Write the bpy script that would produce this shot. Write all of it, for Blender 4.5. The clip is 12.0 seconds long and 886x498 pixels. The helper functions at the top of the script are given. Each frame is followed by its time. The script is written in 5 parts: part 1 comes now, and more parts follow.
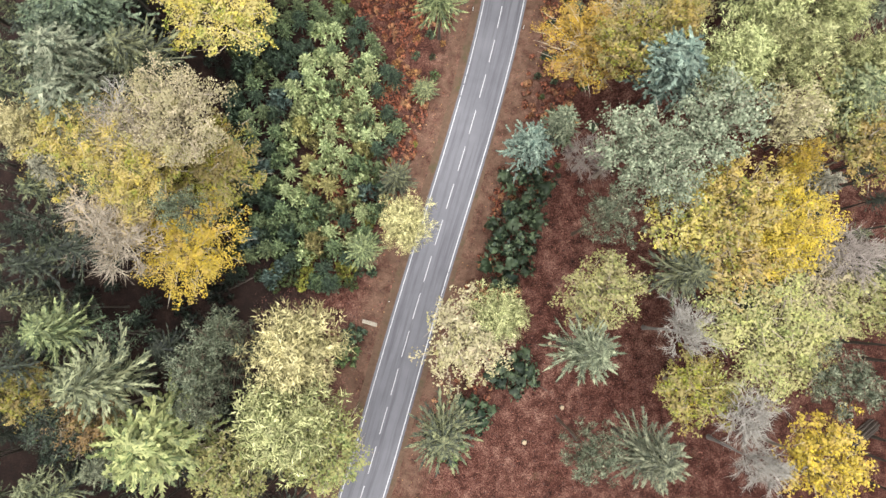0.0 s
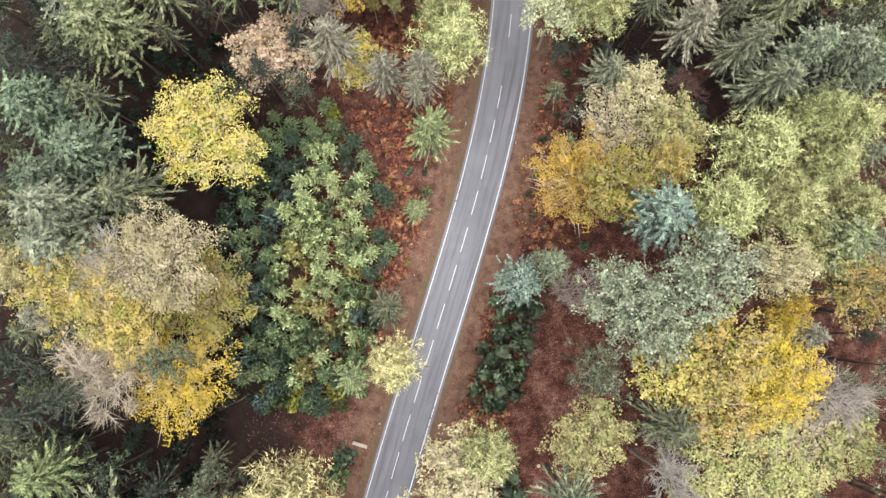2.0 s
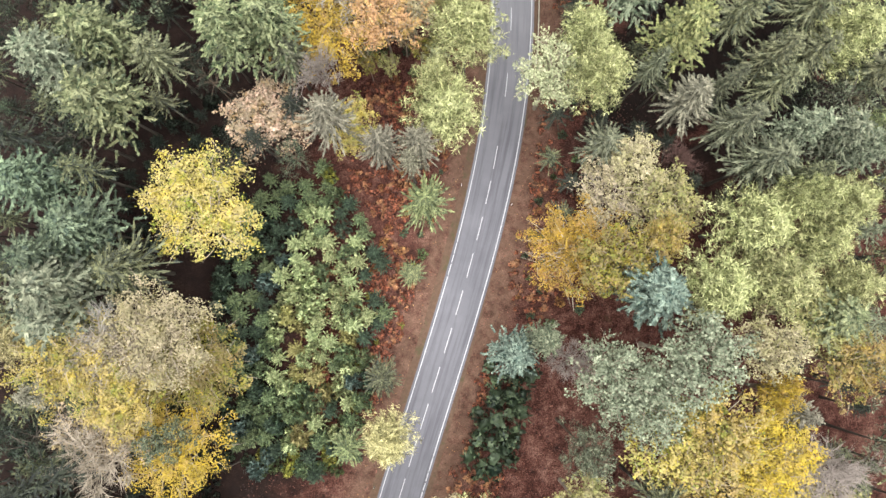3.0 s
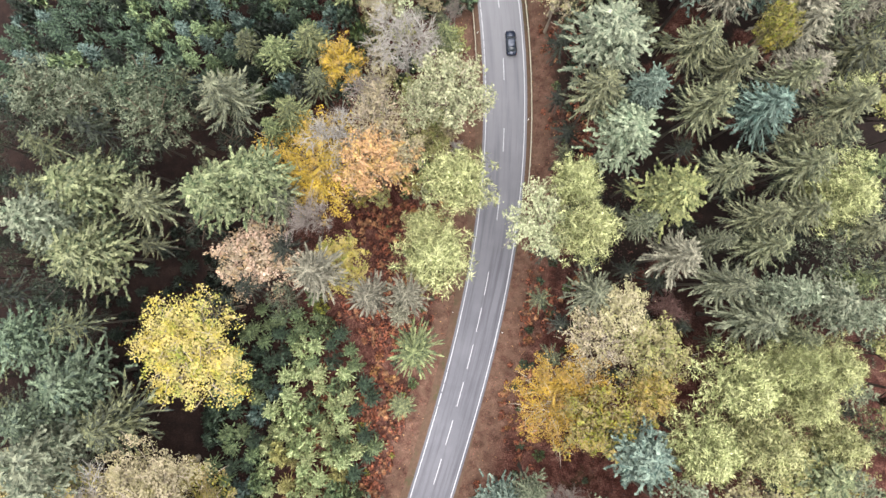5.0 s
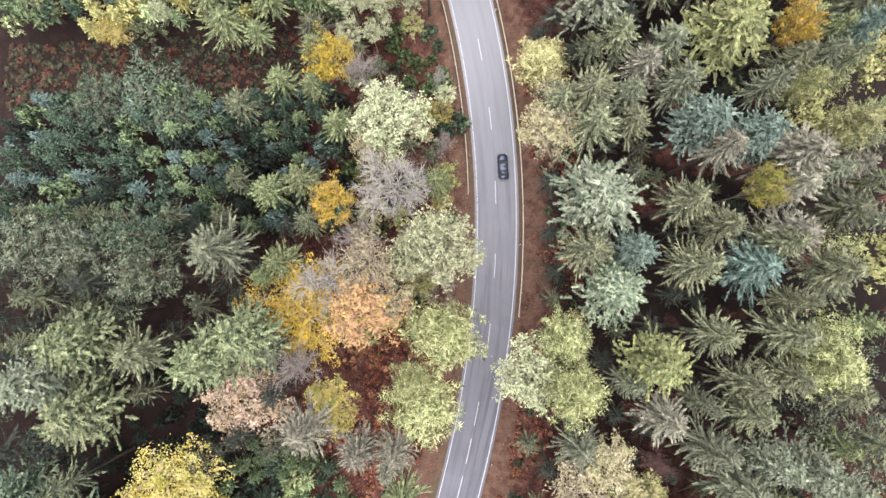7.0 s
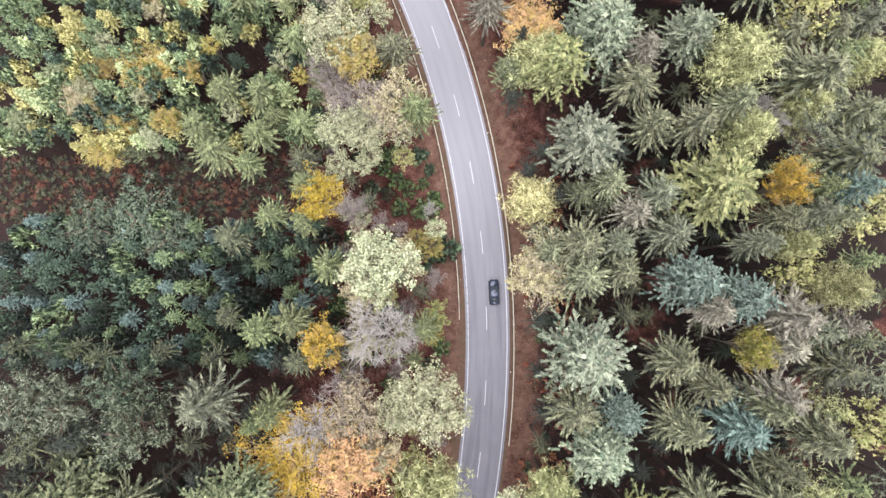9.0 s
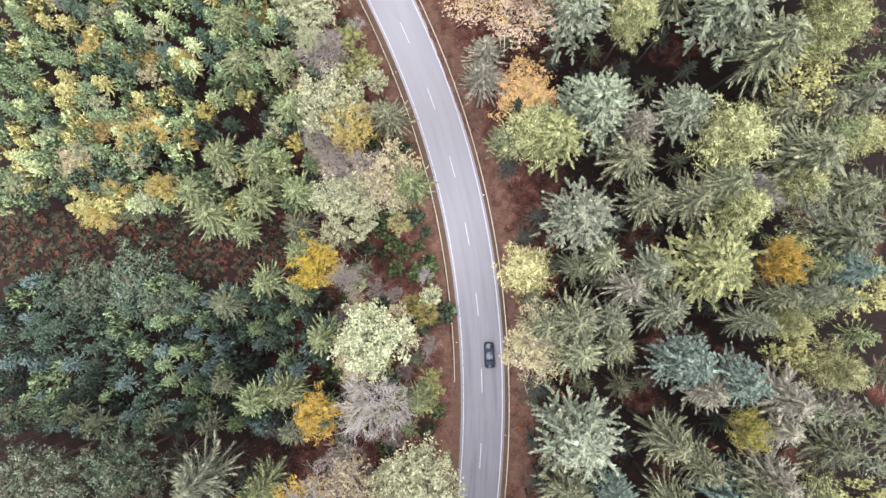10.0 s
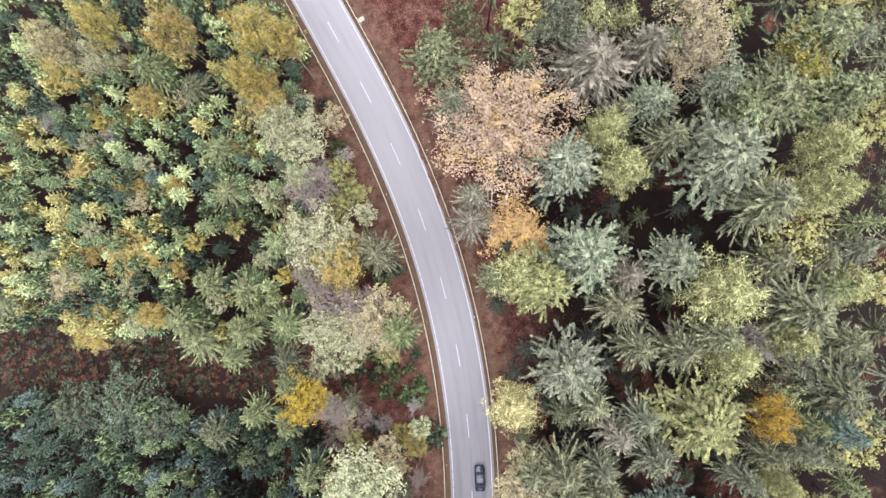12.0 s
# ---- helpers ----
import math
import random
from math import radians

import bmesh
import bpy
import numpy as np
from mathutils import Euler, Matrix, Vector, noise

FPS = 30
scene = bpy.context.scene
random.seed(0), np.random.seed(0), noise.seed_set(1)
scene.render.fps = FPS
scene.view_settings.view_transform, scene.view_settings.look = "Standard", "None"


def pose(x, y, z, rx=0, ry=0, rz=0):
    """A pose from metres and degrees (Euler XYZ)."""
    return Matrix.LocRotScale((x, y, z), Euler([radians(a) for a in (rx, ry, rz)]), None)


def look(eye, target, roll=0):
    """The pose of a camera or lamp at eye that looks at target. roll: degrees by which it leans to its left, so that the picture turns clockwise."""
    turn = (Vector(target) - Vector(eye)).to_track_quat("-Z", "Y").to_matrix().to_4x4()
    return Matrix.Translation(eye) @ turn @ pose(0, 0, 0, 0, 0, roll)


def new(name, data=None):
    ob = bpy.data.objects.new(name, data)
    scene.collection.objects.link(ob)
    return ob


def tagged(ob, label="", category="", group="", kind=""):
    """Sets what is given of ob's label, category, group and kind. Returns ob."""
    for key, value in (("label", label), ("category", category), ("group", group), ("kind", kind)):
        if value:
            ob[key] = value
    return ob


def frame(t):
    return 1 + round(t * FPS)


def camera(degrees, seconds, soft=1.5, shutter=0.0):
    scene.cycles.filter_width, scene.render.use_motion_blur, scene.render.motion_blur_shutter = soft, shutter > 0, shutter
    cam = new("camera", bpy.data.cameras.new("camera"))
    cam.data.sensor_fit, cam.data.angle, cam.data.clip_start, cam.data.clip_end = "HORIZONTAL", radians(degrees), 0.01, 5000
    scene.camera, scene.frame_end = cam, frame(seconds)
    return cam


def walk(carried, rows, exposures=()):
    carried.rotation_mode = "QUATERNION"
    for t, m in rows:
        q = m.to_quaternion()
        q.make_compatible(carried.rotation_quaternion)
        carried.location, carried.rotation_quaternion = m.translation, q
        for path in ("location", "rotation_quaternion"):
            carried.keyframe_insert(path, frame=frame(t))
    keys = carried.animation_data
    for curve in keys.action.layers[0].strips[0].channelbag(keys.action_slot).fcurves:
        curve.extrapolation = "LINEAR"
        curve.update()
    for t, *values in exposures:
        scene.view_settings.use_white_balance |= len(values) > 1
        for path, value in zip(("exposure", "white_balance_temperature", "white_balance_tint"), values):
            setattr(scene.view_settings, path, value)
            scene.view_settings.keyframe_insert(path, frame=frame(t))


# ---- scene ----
EXPOSURE = 1.8
cam = camera(73, 12.0)
PATH = [
    (0.0, -5.84, -60.56, 93.88, 5.471, -0.447, -1.115),
    (1.0, -4.92, -51.03, 94.99, 5.179, -0.435, -0.886),
    (2.0, -3.99, -40.99, 96.09, 4.864, -0.398, -0.675),
    (3.0, -3.03, -30.49, 97.14, 4.531, -0.336, -0.480),
    (4.0, -2.05, -19.62, 98.15, 4.184, -0.250, -0.303),
    (5.0, -1.04, -8.45, 99.09, 3.825, -0.140, -0.143),
    (6.0, 0.00, 2.97, 99.96, 3.458, -0.005, 0.000),
    (7.0, 1.07, 14.54, 100.72, 3.088, 0.155, 0.126),
    (8.0, 2.17, 26.22, 101.38, 2.718, 0.339, 0.235),
    (9.0, 3.30, 37.91, 101.91, 2.353, 0.548, 0.326),
    (10.0, 4.47, 49.56, 102.31, 1.994, 0.782, 0.401),
    (11.0, 5.68, 61.08, 102.55, 1.648, 1.040, 0.458),
    (12.0, 6.93, 72.42, 102.62, 1.316, 1.322, 0.498),
]
walk(cam, [(t, pose(x, y, z, rx, ry, rz)) for t, x, y, z, rx, ry, rz in PATH], [(0.0, EXPOSURE - 0.1, 6600, 6), (5.0, EXPOSURE, 6500, 9), (9.0, EXPOSURE, 6180, 15), (12.0, EXPOSURE - 0.14, 6250, 15)])

# ---- light: a bright overcast autumn sky with a soft high sun ----
world = bpy.data.worlds.new("overcast_sky")
scene.world = world
world.use_nodes = True
wn, wl = world.node_tree.nodes, world.node_tree.links
sky = wn.new("ShaderNodeTexSky")
sky.sky_type = "NISHITA"
sky.sun_disc = False
sky.sun_elevation = radians(86)
sky.sun_rotation = radians(150)
sky.air_density, sky.dust_density, sky.ozone_density = 1.0, 4.0, 1.0
pale = wn.new("ShaderNodeHueSaturation")
pale.inputs["Saturation"].default_value = 0.5
wl.new(sky.outputs["Color"], pale.inputs["Color"])
wl.new(pale.outputs["Color"], wn["Background"].inputs["Color"])
wn["Background"].inputs["Strength"].default_value = 0.025

sun_data = bpy.data.lights.new("sun", "SUN")
sun_data.energy, sun_data.angle, sun_data.color = 4.6, radians(100), (1.0, 0.985, 0.99)
sun = new("sun", sun_data)
sun.matrix_world = look((4, -6, 90), (0, 0, 0))

# ---- materials ----
def srgb(r, g, b, k=1.0):
    """A base colour from 8-bit display values, k times as bright."""
    return tuple(k * (c / 255 / 12.92 if c < 10 else ((c / 255 + 0.055) / 1.055) ** 2.4) for c in (r, g, b)) + (1.0,)


def material(name):
    m = bpy.data.materials.new(name)
    m.use_nodes = True
    return m, m.node_tree.nodes, m.node_tree.links


def ramp_node(n, stops):
    r = n.new("ShaderNodeValToRGB")
    while len(r.color_ramp.elements) < len(stops):
        r.color_ramp.elements.new(0.5)
    for e, (p, c) in zip(r.color_ramp.elements, stops):
        e.position, e.color = p, c
    return r


def noise_node(n, l, scale, detail=4.0, rough=0.55, coords=None):
    t = n.new("ShaderNodeTexNoise")
    t.inputs["Scale"].default_value, t.inputs["Detail"].default_value, t.inputs["Roughness"].default_value = scale, detail, rough
    if coords:
        l.new(coords, t.inputs["Vector"])
    return t


def mix_node(n, l, kind, fac, a, b):
    m = n.new("ShaderNodeMix")
    m.data_type, m.blend_type = "RGBA", kind
    for key, value in ((0, fac), (6, a), (7, b)):
        if hasattr(value, "is_linked"):
            l.new(value, m.inputs[key])
        else:
            m.inputs[key].default_value = value
    return m.outputs[2]


def foliage(name, low, high, accent=None, part=0.0, gloss=0.62, fine=8.0, second=None):
    """Leaves or needles: every leaf its own shade between two colours, some leaves in an accent colour, every tree a little apart."""
    m, n, l = material(name)
    geo, info = n.new("ShaderNodeNewGeometry"), n.new("ShaderNodeObjectInfo")
    broad = name.startswith("leaf")
    blend_to = lambda u: tuple(a + (b - a) * u for a, b in zip(low, high))
    rest = 0.1 if broad else 0.32
    stops = [(0.0, blend_to(0.15 - rest)), (0.55, blend_to(0.6)), (1.0, blend_to(1.05 + rest))]
    colour = ramp_node(n, stops)
    l.new(geo.outputs["Random Per Island"], colour.inputs["Fac"])
    out = colour.outputs["Color"]
    if accent:
        coords = n.new("ShaderNodeTexCoord")
        patches = noise_node(n, l, 0.55, 2.0, 0.5, coords.outputs["Object"])
        edge = ramp_node(n, [(0.0, (0, 0, 0, 1)), (max(0.02, 0.62 - part * 0.5), (0, 0, 0, 1)), (min(0.98, 0.78 - part * 0.5), (1, 1, 1, 1))])
        l.new(patches.outputs["Fac"], edge.inputs["Fac"])
        out = mix_node(n, l, "MIX", edge.outputs["Color"], out, accent)
    place = n.new("ShaderNodeTexCoord")
    if second:
        sprays = noise_node(n, l, 0.9, 4.0, 0.7, place.outputs["Object"])
        turned = ramp_node(n, [(0.42, (0, 0, 0, 1)), (0.56, (0.85, 0.85, 0.85, 1))])
        l.new(sprays.outputs["Fac"], turned.inputs["Fac"])
        out = mix_node(n, l, "MIX", turned.outputs["Color"], out, second)
    # clumps of older and newer growth
    broad_grain = noise_node(n, l, fine * 0.13, 3.0, 0.6, place.outputs["Object"])
    least, most = (0.75, 1.2) if broad else (0.62, 1.3)
    spread_out = ramp_node(n, [(0.36, (least, least, least, 1)), (0.64, (most, most, most, 1))])
    l.new(broad_grain.outputs["Fac"], spread_out.inputs["Fac"])
    out = mix_node(n, l, "MULTIPLY", 1.0, out, spread_out.outputs["Color"])
    shade = n.new("ShaderNodeHueSaturation")
    hue, val = n.new("ShaderNodeMapRange"), n.new("ShaderNodeMapRange")
    for node, lo, hi in ((hue, 0.488, 0.512), (val, 0.82, 1.15)):
        node.inputs["To Min"].default_value, node.inputs["To Max"].default_value = lo, hi
        l.new(info.outputs["Random"], node.inputs["Value"])
    l.new(hue.outputs["Result"], shade.inputs["Hue"])
    l.new(val.outputs["Result"], shade.inputs["Value"])
    l.new(out, shade.inputs["Color"])
    bsdf = n["Principled BSDF"]
    bsdf.inputs["Roughness"].default_value = gloss
    bsdf.inputs["Specular IOR Level"].default_value = 0.3
    l.new(shade.outputs["Color"], bsdf.inputs["Base Color"])
    thin, blend = n.new("ShaderNodeBsdfTranslucent"), n.new("ShaderNodeMixShader")
    l.new(shade.outputs["Color"], thin.inputs["Color"])
    blend.inputs["Fac"].default_value = 0.07
    l.new(bsdf.outputs["BSDF"], blend.inputs[1])
    l.new(thin.outputs["BSDF"], blend.inputs[2])
    l.new(blend.outputs["Shader"], n["Material Output"].inputs["Surface"])
    return m


def two_tone(name, low, high, scale, roughness=0.85, bump=0.0, fine=8.0, stain=None):
    """A rough surface with large and small variation in object space."""
    m, n, l = material(name)
    coords = n.new("ShaderNodeTexCoord").outputs["Object"]
    big, small = noise_node(n, l, scale, 5, 0.6, coords), noise_node(n, l, scale * fine, 4, 0.65, coords)
    colour = ramp_node(n, [(0.25, low), (0.75, high)])
    l.new(mix_node(n, l, "MIX", 0.55, big.outputs["Color"], small.outputs["Color"]), colour.inputs["Fac"])
    out = colour.outputs["Color"]
    if stain:
        spots = noise_node(n, l, scale * 0.35, 6, 0.7, coords)
        edge = ramp_node(n, [(0.52, (0, 0, 0, 1)), (0.66, (1, 1, 1, 1))])
        l.new(spots.outputs["Fac"], edge.inputs["Fac"])
        out = mix_node(n, l, "MIX", edge.outputs["Color"], out, stain)
    bsdf = n["Principled BSDF"]
    bsdf.inputs["Roughness"].default_value = roughness
    bsdf.inputs["Specular IOR Level"].default_value = 0.3
    l.new(out, bsdf.inputs["Base Color"])
    if bump:
        b = n.new("ShaderNodeBump")
        b.inputs["Strength"].default_value, b.inputs["Distance"].default_value = bump, 0.1
        l.new(small.outputs["Fac"], b.inputs["Height"])
        l.new(b.outputs["Normal"], bsdf.inputs["Normal"])
    return m


def plain(name, colour, roughness=0.5, metal=0.0):
    m, n, l = material(name)
    coords = n.new("ShaderNodeTexCoord").outputs["Object"]
    wear = noise_node(n, l, 6.0, 5, 0.7, coords)
    dull = ramp_node(n, [(0.3, tuple(c * 0.8 for c in colour[:3]) + (1,)), (0.7, colour)])
    l.new(wear.outputs["Fac"], dull.inputs["Fac"])
    bsdf = n["Principled BSDF"]
    bsdf.inputs["Roughness"].default_value, bsdf.inputs["Metallic"].default_value = roughness, metal
    l.new(dull.outputs["Color"], bsdf.inputs["Base Color"])
    return m


K = 0.3
E = 0.175
LEAF = {
    ("spruce", "olive"): foliage("spruce_olive", srgb(98, 108, 74, 0.23), srgb(196, 198, 150, 0.254), fine=11.0),
    ("spruce", "grey"): foliage("spruce_grey", srgb(104, 114, 86, 0.246), srgb(188, 192, 154, 0.246), fine=11.0),
    ("spruce", "dark"): foliage("spruce_dark", srgb(72, 84, 64, 0.221), srgb(160, 162, 116, 0.255), fine=11.0),
    ("spruce", "blue"): foliage("spruce_blue", srgb(92, 124, 112, 0.246), srgb(172, 200, 180, 0.246), fine=11.0),
    ("spruce", "pale"): foliage("spruce_pale", srgb(132, 130, 108, 0.246), srgb(212, 204, 176, 0.246), fine=11.0),
    ("spruce", "green"): foliage("spruce_green", srgb(100, 118, 72, 0.246), srgb(190, 198, 134, 0.262), fine=11.0),
    # the deep tints have canopy shade put into the needle colour
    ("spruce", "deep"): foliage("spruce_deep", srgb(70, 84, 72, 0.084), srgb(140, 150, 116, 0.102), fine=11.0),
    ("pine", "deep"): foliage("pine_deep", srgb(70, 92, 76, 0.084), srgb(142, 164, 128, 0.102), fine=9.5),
    ("pine", "grey"): foliage("pine_grey", srgb(118, 134, 104, 0.22), srgb(202, 208, 172, 0.238), fine=8.0),
    ("pine", "green"): foliage("pine_green", srgb(106, 124, 78, 0.22), srgb(196, 202, 146, 0.238), fine=8.0),
    ("pine", "blue"): foliage("pine_blue", srgb(92, 120, 106, 0.22), srgb(174, 194, 172, 0.24), fine=8.0),
    ("pine", "pale"): foliage("pine_pale", srgb(120, 140, 106, 0.22), srgb(202, 212, 172, 0.246), fine=8.0),
    ("pine", "dark"): foliage("pine_dark", srgb(74, 96, 74, 0.264), srgb(150, 168, 132, 0.288), fine=8.0),
    ("pine", "lime"): foliage("pine_lime", srgb(136, 150, 84, 0.22), srgb(214, 216, 140, 0.246), fine=8.0),
    ("larch", "lime"): foliage("larch_lime", srgb(150, 158, 96, 0.422), srgb(226, 226, 162, 0.486), fine=9.0),
    ("larch", "pale"): foliage("larch_pale", srgb(176, 168, 108, 0.461), srgb(240, 230, 168, 0.55), fine=9.0),
    ("broadleaf", "yellow"): foliage("leaf_yellow", srgb(186, 158, 44, 0.31), srgb(241, 211, 88, 0.348), srgb(168, 176, 60, 0.3), 0.4, second=srgb(222, 196, 128, 0.36)),
    ("broadleaf", "gold"): foliage("leaf_gold", srgb(206, 162, 30, 0.345), srgb(250, 212, 62, 0.391), srgb(226, 184, 104, 0.33), 0.35, second=srgb(206, 178, 64, 0.32)),
    ("broadleaf", "bright"): foliage("leaf_bright", srgb(208, 170, 28, K), srgb(250, 226, 72, K)),
    ("broadleaf", "orange"): foliage("leaf_orange", srgb(206, 154, 92, 0.414), srgb(250, 206, 140, 0.483), srgb(238, 206, 112, 0.38), 0.35, second=srgb(226, 178, 130, 0.4)),
    ("broadleaf", "tan"): foliage("leaf_tan", srgb(178, 160, 124, 0.34), srgb(236, 220, 182, 0.39), srgb(208, 198, 124, 0.34), 0.2, second=srgb(196, 186, 136, 0.35)),
    ("broadleaf", "lime"): foliage("leaf_lime", srgb(112, 126, 22, K), srgb(206, 206, 64, K), srgb(212, 180, 54, K), 0.2, second=srgb(200, 176, 116, 0.3)),
    ("broadleaf", "green"): foliage("leaf_green", srgb(104, 128, 60, K), srgb(192, 204, 120, K), second=srgb(206, 196, 120, 0.3)),
    ("broadleaf", "olive"): foliage("leaf_olive", srgb(132, 136, 72, 0.345), srgb(208, 204, 122, 0.391), srgb(168, 174, 100, 0.32), 0.35, second=srgb(200, 186, 132, 0.33)),
    ("broadleaf", "pink"): foliage("leaf_pink", srgb(196, 156, 124, 0.546), srgb(250, 222, 190, 0.546), srgb(230, 196, 120, K), 0.3, second=srgb(206, 190, 150, 0.32)),
    ("broadleaf", "pale"): foliage("leaf_pale", srgb(150, 160, 114, 0.368), srgb(226, 228, 180, 0.425)),
    ("broadleaf", "rust"): foliage("leaf_rust", srgb(116, 84, 40, K), srgb(190, 150, 70, K), srgb(140, 150, 60, K), 0.3, second=srgb(190, 160, 110, 0.3)),
    ("broadleaf", "sage"): foliage("leaf_sage", srgb(96, 114, 84, 0.322), srgb(198, 206, 172, 0.356)),
    ("broadleaf", "grey"): foliage("leaf_grey", srgb(140, 146, 128, K), srgb(210, 212, 196, K)),
    ("broadleaf", "pinkgold"): foliage("leaf_pinkgold", srgb(184, 154, 124, 0.34), srgb(242, 214, 176, 0.38), srgb(236, 204, 112, 0.36), 0.3, second=srgb(214, 186, 160, 0.36)),
    ("bush", "dark"): foliage("bush_dark", srgb(56, 80, 56, 0.27), srgb(126, 148, 108, 0.27), fine=18.0),
    ("bush", "green"): foliage("bush_green", srgb(70, 96, 56, K), srgb(150, 172, 106, K), fine=18.0),
    ("bush", "lime"): foliage("bush_lime", srgb(140, 146, 56, K), srgb(218, 212, 96, K), fine=18.0),
    ("bush", "rust"): foliage("bush_rust", srgb(120, 58, 36, 0.28), srgb(214, 140, 92, 0.32), srgb(232, 176, 110, 0.34), 0.4, fine=18.0),
    ("young", "light"): foliage("young_light", srgb(152, 172, 112, 0.432), srgb(226, 234, 172, 0.552), fine=14.0),
    ("young", "green"): foliage("young_green", srgb(94, 118, 84, 0.362), srgb(176, 194, 138, 0.413), fine=14.0),
    ("young", "dark"): foliage("young_dark", srgb(62, 86, 70, 0.276), srgb(130, 154, 122, 0.31), fine=14.0),
    ("young", "blue"): foliage("young_blue", srgb(82, 116, 106, K), srgb(170, 194, 180, K), fine=13.0),
    # deep: near-black, so that low saplings look shaded
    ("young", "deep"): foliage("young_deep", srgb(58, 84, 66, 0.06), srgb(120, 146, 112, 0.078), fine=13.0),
    ("young", "yellow"): foliage("young_yellow", srgb(168, 160, 88, 0.391), srgb(226, 216, 146, 0.483), fine=14.0),
}
BARK = {
    "grey": two_tone("bark_grey", srgb(96, 84, 72, 0.22), srgb(170, 158, 142, 0.22), 2.0, 0.9, 0.5),
    "pine": two_tone("bark_pine", srgb(120, 96, 78, 0.22), srgb(196, 172, 146, 0.22), 2.0, 0.9, 0.5),
    "white": two_tone("bark_white", srgb(190, 180, 168, 0.28), srgb(236, 230, 220, 0.34), 2.5, 0.8, 0.3),
    "pink": two_tone("bark_pink", srgb(186, 168, 156, 0.24), srgb(228, 214, 204, 0.27), 2.5, 0.8, 0.3),
    "tan": two_tone("bark_tan", srgb(188, 168, 144, 0.30), srgb(234, 220, 198, 0.33), 2.5, 0.8, 0.3),
    "red": two_tone("bark_red", srgb(120, 82, 76, 0.22), srgb(184, 142, 130, 0.22), 2.5, 0.8, 0.3),
}


# ---- the lie of the land: the road in a long bend, the slope that falls away on its left, the bank on its right ----
CURVE = (7.125, -8.6592, -9.0238, 15.1586, -7.2784, -29.6968, 16.3915, 8.0112)
FALL = (1.4907, 3.948, -6.2066, -14.0068, 7.5109, 17.3756, -0.9246, -9.7216, -1.4355)
SLOPE_LOW, SLOPE_HIGH = 0.33, -0.55


def middle(y):
    """x of the road's middle at y."""
    y = np.asarray(y, float)
    x = np.polyval(CURVE, np.clip(y, -85, 120) / 100)
    return x + np.minimum(y + 85, 0) * SLOPE_LOW + np.maximum(y - 120, 0) * SLOPE_HIGH


def level(y):
    """Height of the road at y: it drops into a hollow and climbs again."""
    return np.polyval(FALL, np.clip(np.asarray(y, float), -118, 128) / 100)


def half(y):
    """Half the width between the edge lines: the road widens in the bend."""
    return 3.05 + 0.42 * ease(-60, 50, y)


def ease(a, b, x):
    u = np.clip((np.asarray(x, float) - a) / (b - a), 0, 1)
    return u * u * (3 - 2 * u)


def land(x, y):
    """Height of the ground."""
    x, y = np.asarray(x, float), np.asarray(y, float)
    s = x - middle(y)
    low = -0.11 * np.clip(-s - 10, 0, 80) * ease(-5, 45, y)
    high = 1.6 * ease(5, 12, s) * ease(-30, 0, y)
    rough = 0.22 * np.sin(x * 0.31 + 1.3) * np.sin(y * 0.27) + 0.12 * np.sin(x * 0.83 + y * 0.55)
    return level(y) + low + high + rough * ease(5.5, 12, np.abs(s)) - 0.08


def mesh(name, verts, faces, mats=()):
    me = bpy.data.meshes.new(name)
    me.from_pydata([tuple(v) for v in np.asarray(verts, float).tolist()], [], [tuple(f) for f in (faces.tolist() if hasattr(faces, "tolist") else faces)])
    for m in mats:
        me.materials.append(m)
    return me


def ribbon(name, lo, hi, offsets, lift, mat, step=2.0, parent=None, smooth=False):
    """A strip along the road between y = lo and hi; offsets: metres right of the middle; lift: heights above the road or ground."""
    ys = np.linspace(lo, hi, max(2, int(round((hi - lo) / step)) + 1))
    xs = middle(ys)
    dx = np.gradient(xs, ys) if len(ys) > 2 else np.full(len(ys), float(middle(hi) - middle(lo)) / (hi - lo))
    nx, ny = 1 / np.sqrt(1 + dx**2), -dx / np.sqrt(1 + dx**2)
    verts, k = [], len(offsets)
    for x, y, a, b in zip(xs, ys, nx, ny):
        for o, z in zip(offsets, lift):
            o = o * half(y) / 3.3
            verts.append((x + a * o, y + b * o, z + float(level(y))))
    faces = [(i * k + j, i * k + j + 1, (i + 1) * k + j + 1, (i + 1) * k + j) for i in range(len(ys) - 1) for j in range(k - 1)]
    ob = new(name, mesh(name, verts, faces, [mat]))
    if parent:
        ob.parent = parent
    return ob


# ground sheet, fine near the road and coarse towards the horizon
def spread(near, step, far):
    inner = np.arange(-near, near + 0.1, step)
    outer = near + np.cumsum(np.geomspace(step, 260, 26))
    outer = outer[outer < far]
    return np.concatenate([-outer[::-1], inner, outer])


gx, gy = spread(96, 1.6, 2400), spread(140, 1.6, 2400)
GX, GY = np.meshgrid(gx, gy)
GZ = land(GX, np.clip(GY, -400, 400))
nxg, nyg = len(gx), len(gy)
quad = np.arange(nxg * nyg).reshape(nyg, nxg)
gf = np.stack([quad[:-1, :-1], quad[:-1, 1:], quad[1:, 1:], quad[1:, :-1]], -1).reshape(-1, 4)


def ramp_of(n, l, fac):
    r = ramp_node(n, [(0.3, (0.15, 0.15, 0.15, 1)), (0.55, (1, 1, 1, 1))])
    l.new(fac, r.inputs["Fac"])
    return r.outputs["Color"]


